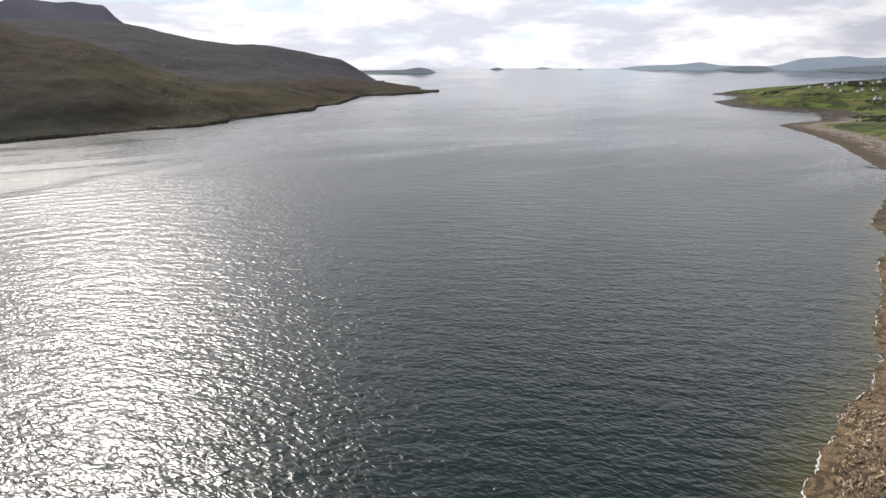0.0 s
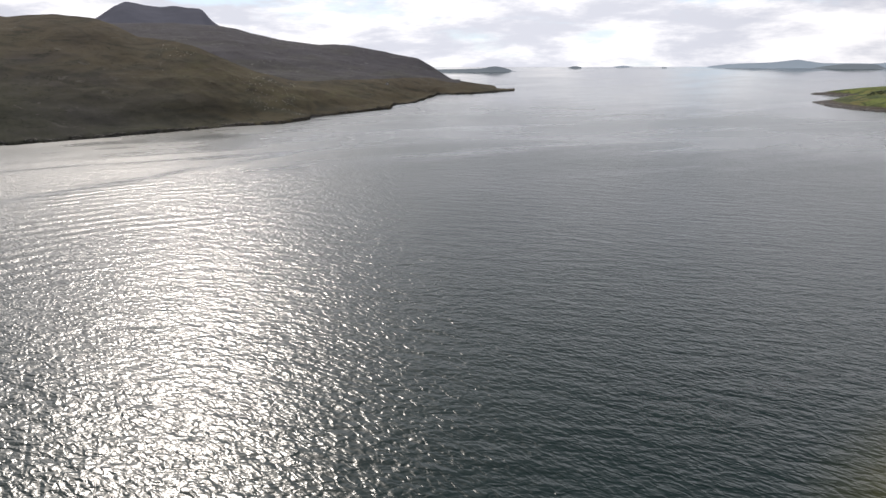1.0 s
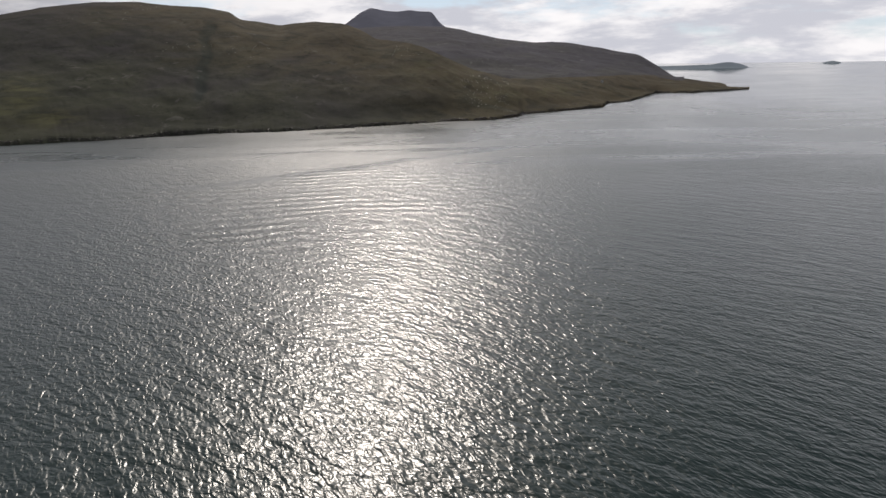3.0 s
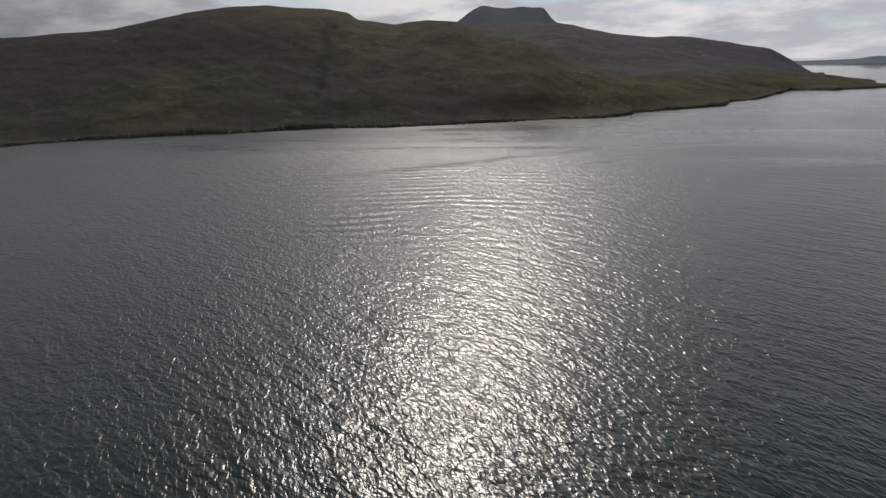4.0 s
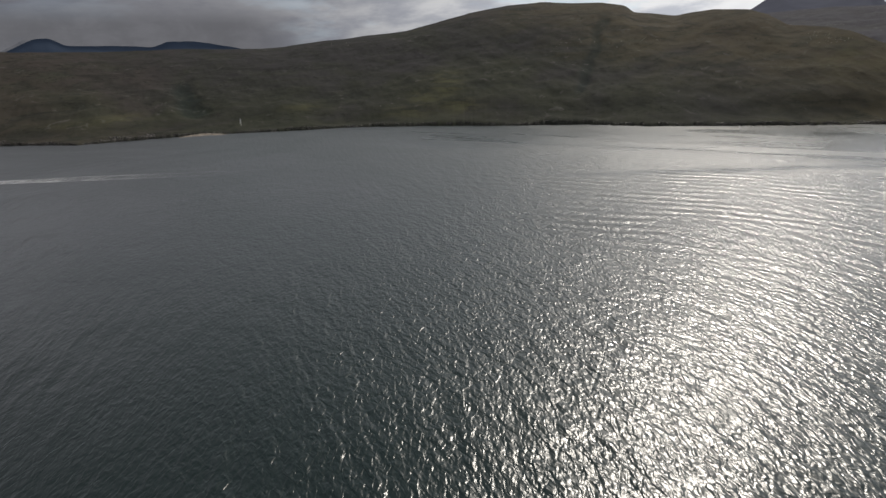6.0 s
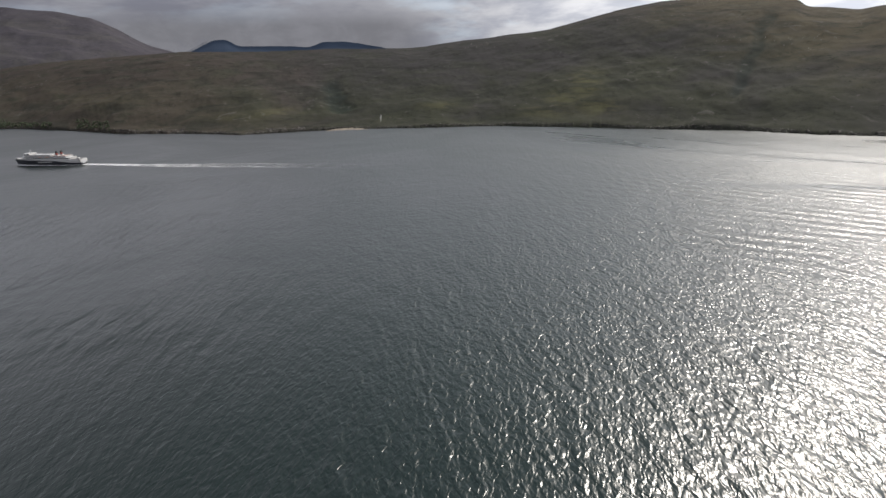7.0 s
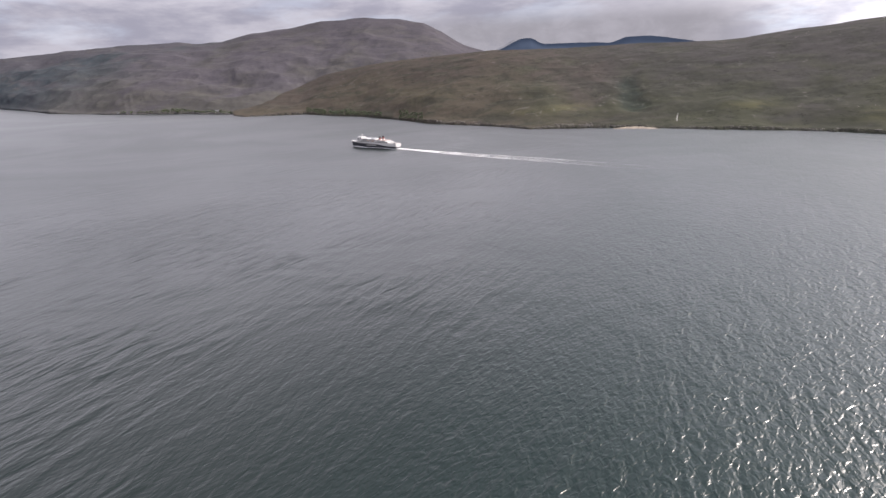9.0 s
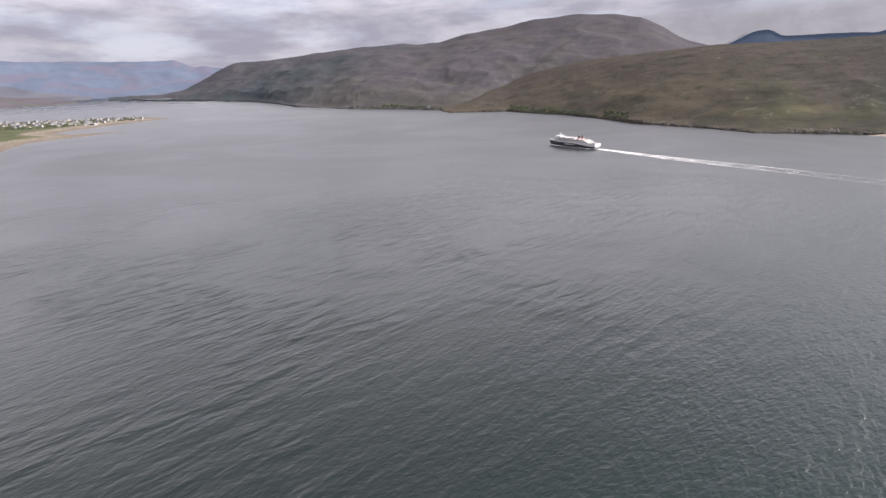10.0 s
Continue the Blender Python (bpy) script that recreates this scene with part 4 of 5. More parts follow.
def wake():
    rng = random.Random(5)
    places, sizes, spins = [], [], []

    def flake(p, z, size, turn):
        places.append((p.x, p.y, z))
        sizes.append(size)
        spins.append(turn)

    for i in range(24000):   # churned water, dense and white astern, thinning to two edges and a pale middle
        u = 0.42 * rng.random() ** 1.9
        p, w = along(TRAIL, u)
        side = Vector((-w.y, w.x, 0))
        width = 4.5 + 11.5 * min(1, u * 5)
        edge = rng.uniform(-1, 1) if rng.random() < max(0.5, 1 - 1.6 * u) else rng.choice((-1, 1)) * rng.gauss(0.86, 0.09)
        p = p + side * (edge * width + 5 * noise.noise(p * 0.008)) + w * rng.uniform(-3, 3)
        ragged = 0.5 + 0.9 * max(0, noise.noise(p * 0.045) + 0.35)
        k = rng.uniform(0.4, 1.1) * max(0.0, 1.1 - 2.55 * u) * ragged
        if k > 0.08:
            flake(p, 0.06 + rng.uniform(0, 0.05), (2.4 * k, 0.62 * k, 0.05), math.atan2(w.y, w.x) + rng.uniform(-0.2, 0.2))
    for i in range(3200):   # the old trail's glint, put in as foam flakes: a thin broken line far astern
        u = 0.72 + 0.28 * rng.random() ** 0.8
        p, w = along(TRAIL, u)
        if noise.noise(p * 0.02 + Vector((7, 0, 0))) < -0.2 + 0.3 * (u < 0.78):
            continue
        side = Vector((-w.y, w.x, 0))
        p = p + side * (rng.gauss(0, 0.7) + 6 * noise.noise(p * 0.006)) + w * rng.uniform(-2, 2)
        k = rng.uniform(0.4, 1.0)
        flake(p, 0.06, (2.0 * k, 0.5 * k, 0.08), math.atan2(w.y, w.x) + rng.uniform(-0.2, 0.2))
    across = Vector((-HEADING.y, HEADING.x, 0))
    for i in range(1500):   # the bow wave, rolling back along both sides
        u = rng.random() ** 0.8
        side = rng.choice((-1, 1))
        x = 56 - 112 * u
        out_ = half_beam(x) * 0.84 + abs(rng.gauss(0, 0.5)) + 3.4 * u * rng.random() ** 2
        p = middle + (HEADING * x + across * side * out_) * SHIP_SCALE
        k = rng.uniform(0.4, 1.0) * (1.25 - 0.6 * u)
        flake(p, 0.08, (2.2 * k, 0.75 * k, 0.25 + 0.9 * k * (u < 0.35)), math.atan2(HEADING.y, HEADING.x) + side * 0.1)
    ob = scatter("wake_foam", [arrays_of(rock_shape(k)) for k in range(4)], places, sizes, spins, [FOAM])
    return tagged(ob, "white foam trail on the water behind the ferry", "foam", kind="stuff")


wake()


# ---- houses ----
# one white harling twice: darkened for the village's shade, lightened for backlit headland walls
DIM_HARLING = plain("dim_white_harling", (0.225, 0.223, 0.217), 0.9, grain=0.08, scale=1.2)
CREAM = plain("cream_harling", (0.21, 0.195, 0.165), 0.9, grain=0.1, scale=1.2)
SLATE = plain("slate", (0.050, 0.052, 0.060), 0.6, grain=0.2, scale=1.5)
TIN = plain("pale_roof", (0.085, 0.088, 0.094), 0.5, grain=0.12, scale=1.0)
LIT_HARLING = plain("lit_white_harling", (0.78, 0.775, 0.76), 0.9, grain=0.06, scale=1.2)
PANE = plain("house_window", (0.03, 0.035, 0.045), 0.1)


def gable(length, width, z0, z1, over):
    bm = bmesh.new()
    pts = []
    for x in (-length / 2 - over, length / 2 + over):
        pts.append([bm.verts.new((x, y, z)) for y, z in ((-width / 2 - over, z0 - 0.15), (0, z1), (width / 2 + over, z0 - 0.15), (width / 2 + over, z0 - 0.4), (0, z1 - 0.25), (-width / 2 - over, z0 - 0.4))])
    a, b = pts
    for i in range(6):
        j = (i + 1) % 6
        bm.faces.new((a[i], b[i], b[j], a[j]))
    bm.faces.new(a[::-1])
    bm.faces.new(b)
    return bm


def walls(length, width, low, z0, z1):
    bm = bmesh.new()
    ends = []
    for x in (-length / 2, length / 2):
        ends.append([bm.verts.new((x, y, z)) for y, z in ((-width / 2, low), (width / 2, low), (width / 2, z0), (0, z1 - 0.2), (-width / 2, z0))])
    a, b = ends
    for i in range(5):
        j = (i + 1) % 5
        bm.faces.new((a[i], a[j], b[j], b[i]))
    bm.faces.new(a)
    bm.faces.new(b[::-1])
    bmesh.ops.recalc_face_normals(bm, faces=bm.faces[:])
    return bm


def house(length, width, eave, ridge_z, wall_mat, roof_mat, label):
    h = new("house")
    wall = part("wall", walls(length, width, -3.0, eave, ridge_z), wall_mat, h)
    part("roof", gable(length, width, eave, ridge_z, 0.35), roof_mat, h)
    for x in (-length / 2 + 0.6, length / 2 - 0.6):
        part("chimney", block_bm((0.9, 0.8, 2.0), (x, 0, ridge_z + 0.3)), wall_mat, h)
    n = max(2, int(length / 3.2))
    for side in (1, -1):
        for i in range(n):
            x = -length / 2 + (i + 0.5) * length / n
            for z in ((1.4, 4.0) if eave > 4.5 else (1.5,)):
                part("window", block_bm((1.1, 0.14, 1.3), (x, side * (width / 2 + 0.02), z)), PANE, wall)
    part("door", block_bm((1.0, 0.16, 2.0), (0.4, width / 2 + 0.03, 0.95)), SLATE, wall)
    return tagged(h, label, "house")


KINDS = [house(11, 7, 3.2, 6.0, DIM_HARLING, SLATE, "white harled cottage with a dark slate roof"),
         house(14, 8, 5.4, 8.8, DIM_HARLING, SLATE, "two-storey white house with a slate roof"),
         house(12, 8, 3.2, 6.2, CREAM, TIN, "cream house with a pale grey roof"),
         house(24, 13, 5.0, 7.6, DIM_HARLING, TIN, "long white building with a pale roof"),
         house(11, 7, 3.2, 6.0, LIT_HARLING, SLATE, "bright white cottage among green fields"),
         house(14, 8, 5.0, 8.2, LIT_HARLING, TIN, "bright white house with a grey roof on the headland")]


def settle(x, y):
    return float(east_height(np.array([x]), np.array([y]))[0])


def put_house(kind, x, y, turn, group, z=None, size=1.0):
    h = copy_thing(KINDS[kind], pose(x, y, settle(x, y) if z is None else z, 0, 0, turn))
    h["group"] = group
    return h


for i, h in enumerate(KINDS[:4]):   # the four patterns stand in the village
    p = spot(164.0 - i * 2.2, 2900)
    h.matrix_world = pose(p.x, p.y, settle(p.x, p.y), 0, 0, 25)
    h["group"] = "village houses"
rng = random.Random(11)
taken = [spot(164.0 - i * 2.2, 2900) for i in range(4)]
tries = 0
while len(taken) < 120 and tries < 4000:
    tries += 1
    v = rng.random()
    az, r = 152.5 + 15 * v, rng.uniform(2560, 3350)
    p = spot(az, r)
    inland = float(coast_distance(np.array([p.x]), np.array([p.y]), COAST)[0])
    if inland < 55 or any((p - q).length < 24 for q in taken):
        continue
    taken.append(p)
    put_house(rng.choice((0, 0, 1, 2, 0, 2, 3, 1)), p.x, p.y, rng.choice((20, 110)) + rng.uniform(-12, 12), "village houses")
def ground_below(az, rise):
    """Where a line of sight from the eye's height, at that angle, first meets the near land."""
    r = np.arange(1300, 2900, 4.0)
    a = radians(az)
    x, y = -r * math.sin(a), r * math.cos(a)
    under = east_height(x, y) > EYE + r * math.tan(radians(rise))
    if not under.any():
        return None
    k = int(np.argmax(under))
    return Vector((x[k], y[k], 0))


CROFTS = ((327.38, -1.75), (326.26, -1.59), (326.03, -1.77), (325.17, -2.02), (325.05, -1.44), (324.03, -2.03), (323.96, -1.46), (323.76, -1.89),
          (323.17, -1.4), (322.79, -1.31), (322.95, -1.92), (322.78, -2.61), (322.46, -2.55), (325.57, -1.53))
for i, (az, low_) in enumerate(CROFTS):   # azimuth, angle below the eye's level
    p = ground_below(az, low_)
    if p is None:
        continue
    if i in (0, 1):
        h = KINDS[4 + i]
        h.matrix_world = pose(p.x, p.y, settle(p.x, p.y), 0, 0, 30)
        h["group"] = "headland houses"
    else:
        put_house((4, 5, 4, 4, 5)[i % 5], p.x, p.y, rng.choice((10, 30, 60, -20)), "headland houses")
for az, r, kind in ((128.9, 2486, 1), (20.6, 1452, 0), (137.0, 2905, 0), (13.1, 2250, 0)):
    r = float(drawn_in(r))
    A_, R_, Z_, away_, U_ = SHEETS["hillside"] if az < 127 else SHEETS["heather_mountain"]
    k = np.unravel_index(np.argmin((np.degrees(A_) - az) ** 2 * 2000 + (R_ - r) ** 2), A_.shape)
    p = polar(az, r)
    put_house(kind, p.x, p.y, -az + 90, "shore cottages", float(Z_[k]) + 0.2)


# ---- rocks, beaches, woods ----
# a copy of the pale rock, lightened to offset the backlight on the hill
OUTCROP = plain("lightened_outcrop", (0.26, 0.245, 0.225), 0.9, grain=0.25, scale=0.15)
PALE_ROCK = plain("pale_outcrop", (0.125, 0.115, 0.105), 0.9, grain=0.3, scale=0.15)
GREY_ROCK = plain("grey_ledge", (0.060, 0.054, 0.050), 0.9, grain=0.35, scale=0.3)
WET_ROCK = plain("wet_rock", (0.036, 0.032, 0.028), 0.6, grain=0.3, scale=0.3)
LEAF = plain("leaf_green", (0.030, 0.046, 0.020), 0.9, grain=0.35, scale=0.25)
PINE = plain("pine_needles", (0.020, 0.028, 0.027), 0.95, grain=0.3, scale=0.25)
LEAF_B = plain("leaf_olive", (0.040, 0.050, 0.022), 0.9, grain=0.35, scale=0.25)
SAND = plain("pale_sand", (0.13, 0.11, 0.085), 0.95, grain=0.1, scale=0.1)
ROCK_SHAPES = [arrays_of(rock_shape(k)) for k in range(8)]


def far_rocks():
    """Low ledges lying along the far shore, and a few crags where the bank is steep."""
    r_ = np.random.default_rng(3)
    places, sizes, spins, picks = [], [], [], []
    for sheet, n, a0, a1 in (("hillside", 6000, 0.5, 126), ("heather_mountain", 700, 126.7, 146)):
        A, R, Z, away, U = SHEETS[sheet]
        ok = np.argwhere((away > -1) & (away < 12) & (np.degrees(A) > a0) & (np.degrees(A) < a1))
        crowd = value_noise(np.degrees(A[ok[:, 0], 0]) * 1.7, np.full(len(ok), 0.5), 4)
        ok = ok[crowd > 0.3]
        for i in r_.choice(len(ok), n):
            a, b = ok[i]
            rr, aa = R[a, b], A[a, b]
            k = r_.uniform(0.5, 1.5)
            places.append((-rr * math.sin(aa), rr * math.cos(aa), Z[a, b] - 0.1 * k))
            sizes.append((k * r_.uniform(1.5, 5.0), k * 1.1, k * r_.uniform(0.35, 0.8)))
            spins.append(aa + r_.normal(0, 0.16))
            picks.append(0 if r_.random() < 0.22 else 1 if r_.random() < 0.5 else 2)
    A, R, Z, away, U = SHEETS["hillside"]
    for az, spread, n, far_ in ((93.2, 0.7, 90, 40), (95.4, 0.9, 110, 36), (97.2, 0.4, 30, 20), (104.0, 0.5, 60, 30), (105.8, 0.8, 60, 24), (108.2, 0.8, 40, 16), (100.4, 0.5, 24, 16), (12.9, 0.6, 60, 30), (28.6, 2.2, 80, 22), (90.3, 0.8, 30, 14)):
        ok = np.argwhere((np.abs(np.degrees(A) - az) < spread) & (away > 1) & (away < far_))
        for i in r_.choice(len(ok), n):
            a, b = ok[i]
            rr, aa = R[a, b] + r_.uniform(-2, 2), A[a, b] + r_.normal(0, 0.0012)
            k = r_.uniform(0.5, 2.0)
            places.append((-rr * math.sin(aa), rr * math.cos(aa), Z[a, b]))
            sizes.append((k * r_.uniform(0.7, 1.6), k, k * r_.uniform(0.7, 1.5)))
            spins.append(aa + r_.normal(0, 0.4))
            picks.append(0 if r_.random() < 0.28 else 2)
    ob = scatter("shore_rocks", ROCK_SHAPES, places, sizes, spins, [PALE_ROCK, WET_ROCK, GREY_ROCK], picks)
    return tagged(ob, "grey and dark rock ledges along the far shore", "rocks", kind="stuff")


far_rocks()


def outcrops():
    r_ = np.random.default_rng(8)
    places, sizes, spins = [], [], []
    for sheet, n in (("hillside", 6000), ("heather_mountain", 300)):
        A, R, Z, away, U = SHEETS[sheet]
        ok = np.argwhere((away > 40) & (U < 0.97))
        for i in r_.choice(len(ok), n):
            a, b = ok[i]
            rr, aa = R[a, b], A[a, b]
            deg = math.degrees(aa)
            x, y = -rr * math.sin(aa), rr * math.cos(aa)
            crowd = fbm(np.array([x]), np.array([y]), 260, 3, 5)[0] + (0.45 if 22 < deg < 33.5 and 0.2 < U[a, b] < 0.9 else 0)
            if crowd < (0.30 if deg < 40 else 0.5):
                continue
            k = r_.uniform(0.5, 1.4) * (1.5 if 22 < deg < 35 else 1)
            places.append((x, y, Z[a, b]))
            sizes.append((k * r_.uniform(1, 2), k, k * 0.7))
            spins.append(r_.uniform(0, 6.28))
    ob = scatter("outcrops", ROCK_SHAPES, places, sizes, spins, [OUTCROP])
    return tagged(ob, "pale grey rock outcrops scattered on the heather", "rocks", kind="stuff")


outcrops()


def tree_shape(seed):
    rng = random.Random(seed)
    bm = bmesh.new()
    bmesh.ops.create_cone(bm, cap_ends=False, segments=5, radius1=0.09, radius2=0.03, depth=0.8, matrix=pose(0, 0, 0.4))
    for i in range(16):
        a, r, z = rng.uniform(0, 6.28), rng.uniform(0, 0.42), rng.uniform(0.3, 1.0)
        k = rng.uniform(0.12, 0.26)
        bmesh.ops.create_icosphere(bm, subdivisions=1, radius=k, matrix=pose(r * math.cos(a), r * math.sin(a), z, rng.uniform(0, 90), rng.uniform(0, 90)) @ Matrix.Diagonal((1.2, 1, 0.8, 1)))
    for v in bm.verts:
        v.co += Vector((rng.uniform(-0.05, 0.05), rng.uniform(-0.05, 0.05), rng.uniform(-0.04, 0.04)))
    return arrays_of(bm)


TREES = [tree_shape(k) for k in range(4)]


def woods():
    r_ = np.random.default_rng(21)
    places, sizes, spins, picks = [], [], [], []

    def grove(sheet, az, spread, n, inland0, inland1, tall, bluish=False):
        A, R, Z, away, U = SHEETS[sheet]
        ok = np.argwhere((np.abs(np.degrees(A) - az) < spread) & (away > inland0) & (away < inland1))
        for i in r_.choice(len(ok), n):
            a, b = ok[i]
            rr, aa = R[a, b] + r_.uniform(-3, 3), A[a, b]
            k = tall * r_.uniform(0.6, 1.2)
            places.append((-rr * math.sin(aa), rr * math.cos(aa), Z[a, b] - 0.3))
            sizes.append((k * 0.8, k * 0.8, k))
            spins.append(r_.uniform(0, 6.28))
            picks.append(2 if bluish else int(r_.random() < 0.4))

    grove("hillside", 118.6, 2.2, 260, 4, 70, 5)
    grove("hillside", 115.2, 1.8, 170, 4, 45, 5)
    grove("hillside", 110.5, 1.2, 160, 3, 80, 4.5)
    grove("heather_mountain", 130.5, 3.0, 240, 6, 60, 5)
    grove("heather_mountain", 134.5, 2.5, 90, 6, 40, 5)
    grove("heather_mountain", 153.0, 3.6, 420, 2, 36, 6, True)
    for n, az0, az1, d0, d1, inland, least, k0, k1 in ((9000, 319, 332, 1500, 2750, 40, 0.16, 2.0, 5.2), (2600, 153, 168, 2500, 3350, 60, -0.25, 2.2, 5.0)):
        spots_ = [spot(a, d) for a, d in zip(r_.uniform(az0, az1, n), r_.uniform(d0, d1, n))]
        x, y = np.array([p.x for p in spots_]), np.array([p.y for p in spots_])
        ok = (coast_distance(x, y, COAST) > inland) & (fbm(x, y, 75, 3, 14) > least)
        for px_, py_, z in zip(x[ok], y[ok], east_height(x[ok], y[ok])):
            k = r_.uniform(k0, k1)
            places.append((px_, py_, z - 0.3))
            sizes.append((k * 1.1, k * 1.1, k * 0.8))
            spins.append(r_.uniform(0, 6.28))
            picks.append(int(r_.random() < 0.3))
    ob = scatter("woodland", TREES, places, sizes, spins, [LEAF, LEAF_B, PINE], picks)
    return tagged(ob, "small dark green trees and bushes in groups", "trees", kind="stuff")


woods()


def sand_beach():
    """A pale cove in the rocks of the far shore."""
    A, R, Z, away, U = SHEETS["hillside"]
    az = np.linspace(86.2, 90.9, 60)
    s = np.interp(az, np.degrees(A[:, 0]), (R - away)[:, 0])
    q = np.linspace(-0.2, 1, 8)
    AA, Q = np.meshgrid(np.radians(az), q, indexing="ij")
    width = 24 * np.sin(np.pi * (az - az[0]) / (az[-1] - az[0]))[:, None] + 0.5
    RR = s[:, None] - 14 + Q * (width * 0.75 + 2)
    zz = -0.4 + np.clip(Q, -0.2, 1) * 0.16 * width + 0.15 * fbm(RR, AA * 300, 4, 3, 9)
    ob = grid_mesh("beach", -RR * np.sin(AA), RR * np.cos(AA), zz, SAND)
    return tagged(ob, "pale sandy beach in a rocky cove", "beach", kind="structure")


sand_beach()

def waterfall():
    """A thin white burn running down to the far shore."""
    A, R, Z, away, U = SHEETS["hillside"]
    k = int(np.argmin(np.abs(np.degrees(A[:, 0]) - 85.1)))
    rows = np.nonzero((away[k] > 60) & (away[k] < 105))[0]
    bm = bmesh.new()
    last = None
    side = Vector((math.cos(A[k, 0]), math.sin(A[k, 0]), 0))
    for n, j in enumerate(rows):
        p = Vector((-R[k, j] * math.sin(A[k, 0]), R[k, j] * math.cos(A[k, 0]), Z[k, j] + 0.7)) + side * 1.2 * math.sin(n * 0.9)
        w = 0.36 + 0.16 * math.sin(n * 1.7)
        pair = [bm.verts.new(p - side * w), bm.verts.new(p + Vector((0, 0, 0.4))), bm.verts.new(p + side * w)]
        if last:
            bm.faces.new((last[0], last[1], pair[1], pair[0]))
            bm.faces.new((last[1], last[2], pair[2], pair[1]))
        last = pair
    bmesh.ops.recalc_face_normals(bm, faces=bm.faces[:])
    ob = part("waterfall", bm, FOAM, None)
    return tagged(ob, "thin white burn falling down the hillside", "waterfall", kind="structure")


waterfall()


def headland_rocks():
    rng = random.Random(77)
    line = [Vector((x, y, 0)) for x, y in COAST[43:56]]
    spots = []
    for i in range(3400):
        p, w = along(line, rng.random())
        n = Vector((w.y, -w.x, 0))
        if noise.noise(p * 0.012) < -0.4:
            continue
        spots.append(p + n * rng.uniform(-2, 30) + w * rng.uniform(-4, 4))
    zs = east_height(np.array([q.x for q in spots]), np.array([q.y for q in spots]))
    sizes = []
    for q in spots:
        k = rng.uniform(1.0, 3.4)
        sizes.append((k * 1.6, k, k * 0.7))
    ob = scatter("headland_rocks", ROCK_SHAPES, [(q.x, q.y, z) for q, z in zip(spots, zs)], sizes, [rng.uniform(0, 6.28) for q in spots], [WET_ROCK, PALE_ROCK], [int(rng.random() < 0.2) for q in spots])
    return tagged(ob, "dark wet rocks round the edge of the headland", "rocks", kind="stuff")


headland_rocks()


def skerry(x, y, length, turn, label):
    """A low dark ledge of rock just breaking the water."""
    rng = random.Random(int(x + y))
    places, sizes, spins = [], [], []
    for i in range(26):
        u = rng.uniform(-0.5, 0.5)
        k = rng.uniform(0.8, 1.8) * (1.2 - abs(u))
        places.append((x + length * u * math.cos(turn) + rng.gauss(0, 1.2), y + length * u * math.sin(turn) + rng.gauss(0, 1.2), 0.0))
        sizes.append((k * 2.4, k, k * 0.55))
        spins.append(turn + rng.gauss(0, 0.15))
    return tagged(scatter("skerry", ROCK_SHAPES, places, sizes, spins, [WET_ROCK]), label, "rocks", kind="stuff")


skerry(567, 724, 24, -1.3, "low dark rock ledge awash off the spit")

# the near shore: boulders and a broken line of foam
near_line = [Vector((x, y, 0)) for x, y in COAST[23:37]]


def foam_line():
    rng = random.Random(9)
    steps = [along(near_line, i / 2600) for i in range(2600)]
    steps = [(p, w) for p, w in steps if noise.noise(p * 0.06) > -0.12]
    offs = np.arange(-16, 16, 0.5)
    px, py = np.array([p.x for p, w in steps])[:, None], np.array([p.y for p, w in steps])[:, None]
    wx, wy = np.array([w.x for p, w in steps])[:, None], np.array([w.y for p, w in steps])[:, None]
    dry = east_height(px + wy * offs, py - wx * offs) > 0.02
    bm = bmesh.new()
    last = None
    for i, ((p, w), row) in enumerate(zip(steps, dry)):
        k = int(np.argmax(row))
        n = Vector((w.y, -w.x, 0))
        wide = 0.55 * max(0.0, noise.noise(p * 0.22) + 0.28) * (0.6 + 0.4 * rng.random())
        if k == 0 or wide < 0.05:
            last = None
            continue
        q = p + n * (offs[k] - 0.35)
        pair = [bm.verts.new((q.x - n.x * wide, q.y - n.y * wide, 0.07)), bm.verts.new((q.x, q.y, 0.16)), bm.verts.new((q.x + n.x * wide, q.y + n.y * wide, 0.09))]
        if last and (last[1].co - pair[1].co).length < 3:
            bm.faces.new((last[0], pair[0], pair[1], last[1]))
            bm.faces.new((last[1], pair[1], pair[2], last[2]))
        last = pair
    bmesh.ops.delete(bm, geom=[v for v in bm.verts if not v.link_faces], context="VERTS")
    bmesh.ops.recalc_face_normals(bm, faces=bm.faces[:])
    ob = part("surf_foam", bm, FOAM, None)
    return tagged(ob, "thin broken line of white foam at the waterline", "foam", kind="stuff")


foam_line()


WEED_ROCK = plain("weedy_rock", (0.062, 0.042, 0.024), 0.9, grain=0.4, scale=1.5)
PALE_SLAB = plain("pale_slab", (0.42, 0.35, 0.25), 0.95, grain=0.3, scale=2.0)
TAN_ROCK = plain("tan_rock", (0.25, 0.19, 0.115), 0.95, grain=0.45, scale=2.0)


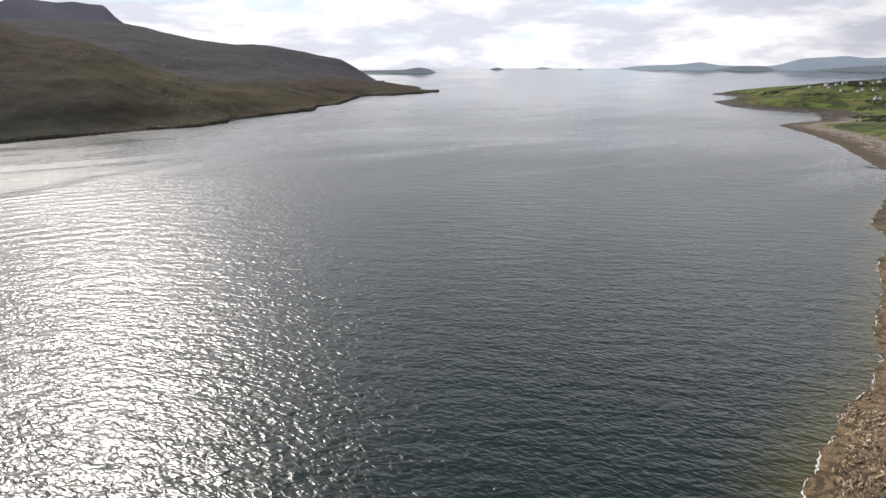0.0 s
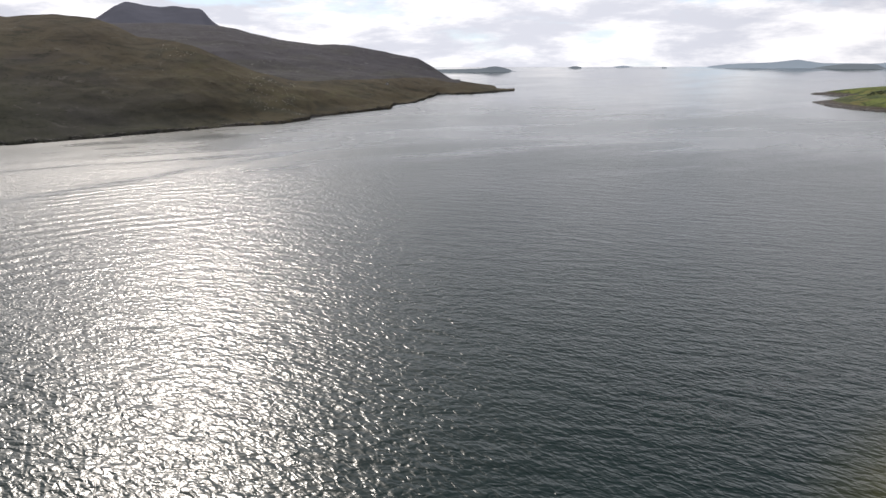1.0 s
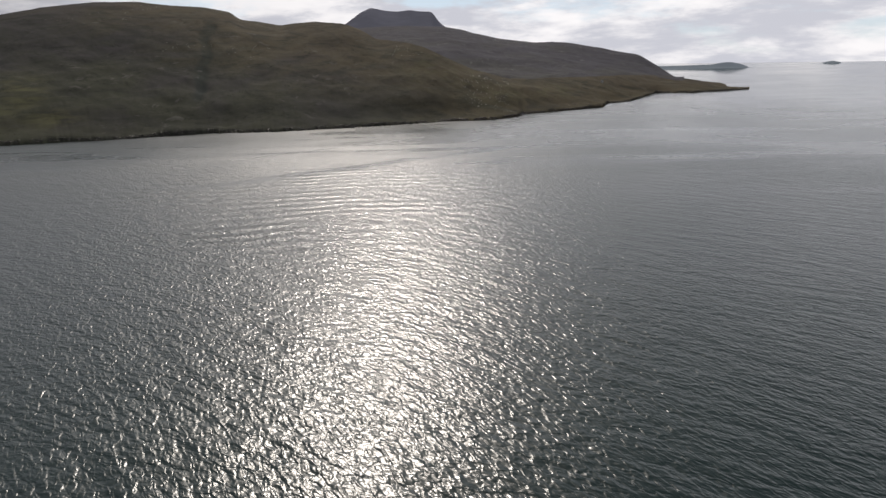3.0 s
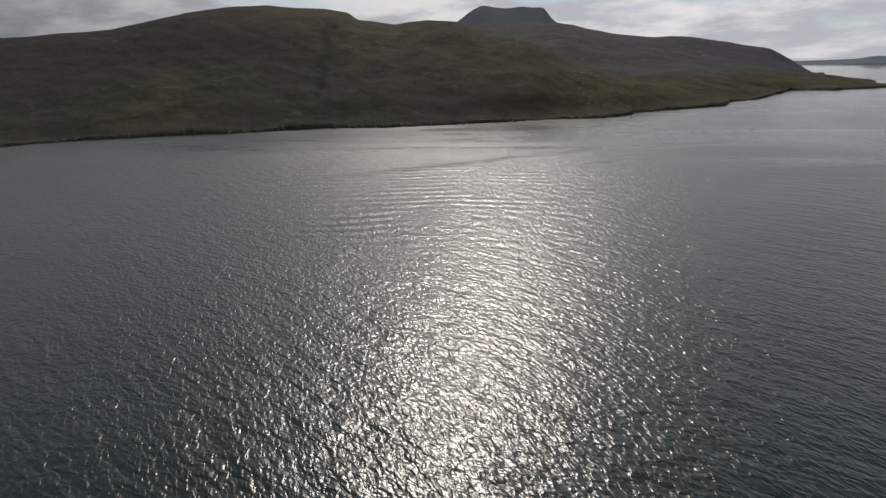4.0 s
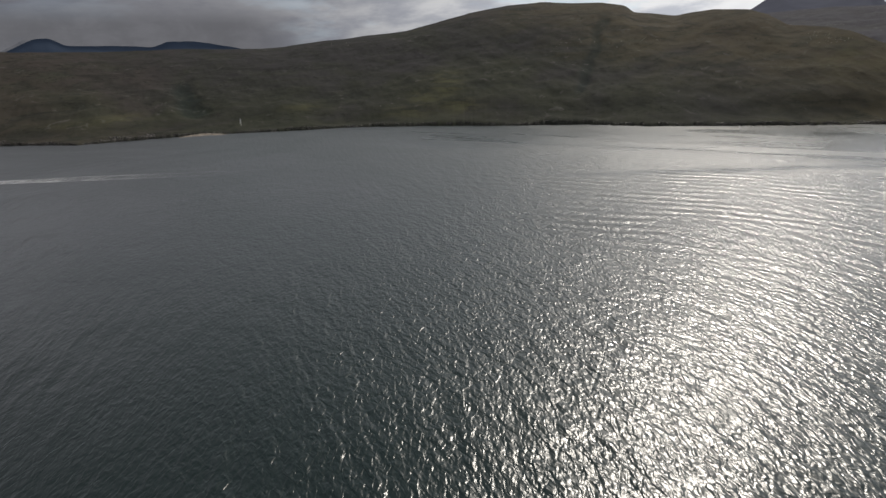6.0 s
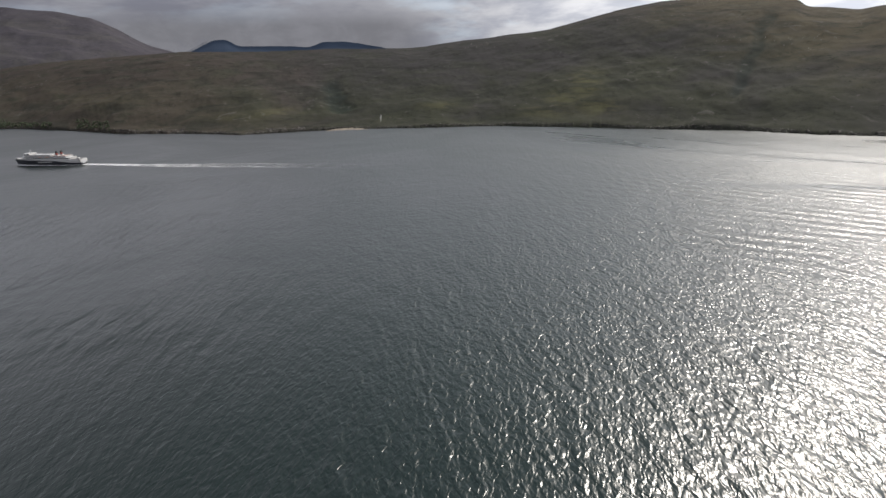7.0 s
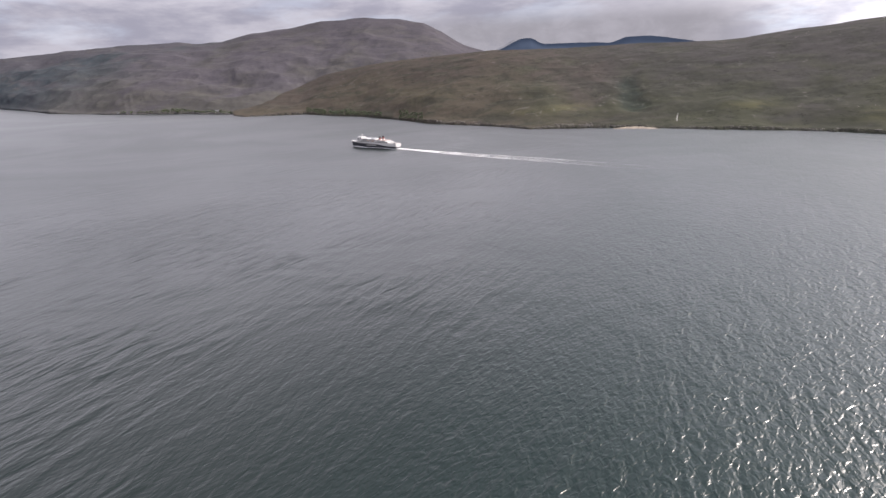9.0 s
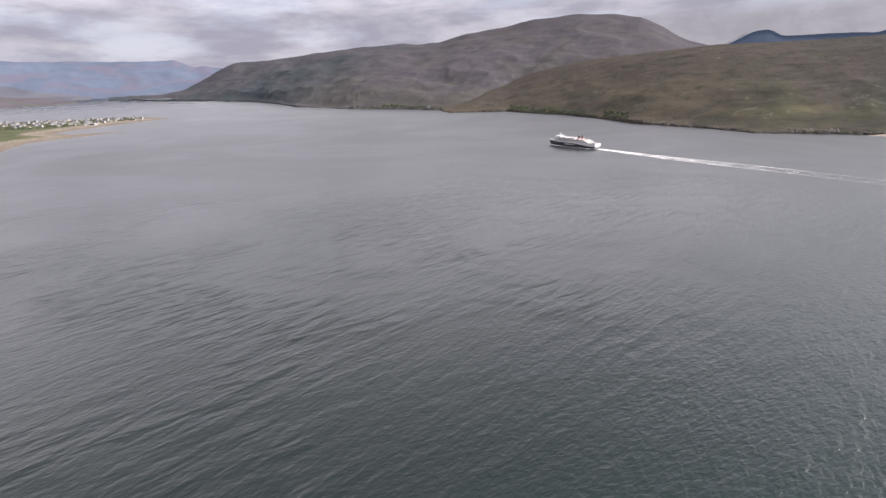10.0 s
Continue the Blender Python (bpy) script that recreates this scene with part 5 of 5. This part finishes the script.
def shore_boulders():
    """Angular slabs, bedded one way, from the waterline up to the grass."""
    rng = random.Random(31)
    meshes = []
    for k in range(6):
        bm = slab_shape(40 + k)
        me = bpy.data.meshes.new("boulder")
        bm.to_mesh(me)
        bm.free()
        me.materials.append((ROCK, TAN_ROCK, PALE_SLAB)[k % 3])
        meshes.append(me)
    places, sizes, spins, picks, spots_ = [], [], [], [], []
    for i in range(42000):
        p, w = along(near_line, rng.random() ** 2.2)
        n = Vector((w.y, -w.x, 0))
        inland = rng.uniform(1.0, 70) if rng.random() < 0.95 else rng.uniform(-3, 4)
        q = p + n * inland
        lie = noise.noise(q * 0.055 + Vector((3, 1, 0))) + 0.5 * noise.noise(q * 0.17)
        if lie < -0.02 + 0.28 * (inland < 8) * (q.length < 205 or q.length > 245):
            continue
        spots_.append((q + Vector((rng.gauss(0, 1), rng.gauss(0, 1), 0)), lie))
    zs = east_height(np.array([q.x for q, lie in spots_]), np.array([q.y for q, lie in spots_]))
    count = 0
    for (q, lie), z in zip(spots_, zs):
        if z < -0.6:
            continue
        size = rng.random()
        k = rng.uniform(0.12, 0.26) if size < 0.60 else rng.uniform(0.26, 0.44) if size < 0.92 else rng.uniform(0.44, 0.75)
        spin = 0.75 + 0.9 * noise.noise(q * 0.03) + rng.gauss(0, 0.35)
        long = rng.uniform(2.4, 5.0)
        if q.length < 250 and k > 0.34 and count < 290:
            ob = new("boulder", meshes[count % 6])
            count += 1
            ob.parent = near_shore
            ob.matrix_world = pose(q.x, q.y, z + 0.12 * k, rng.uniform(-28, 28), rng.uniform(-24, 24), math.degrees(spin)) @ Matrix.Diagonal((k * long, k, k * rng.uniform(0.3, 0.6), 1))
        else:
            places.append((q.x, q.y, z + 0.1 * k))
            sizes.append((k * long, k, k * rng.uniform(0.25, 0.6)))
            spins.append(spin)
            picks.append(rng.choice((1, 1, 1, 0, 3)) if lie < 0.22 else rng.choice((2, 0, 0, 2, 1)))
    ob = scatter("beach_stones", [arrays_of(slab_shape(70 + k)) for k in range(10)], places, sizes, spins, [ROCK, TAN_ROCK, WEED_ROCK, PALE_SLAB], picks)
    return tagged(ob, "brown and pale stones strewn over the beach", "stones", kind="stuff")


shore_boulders()
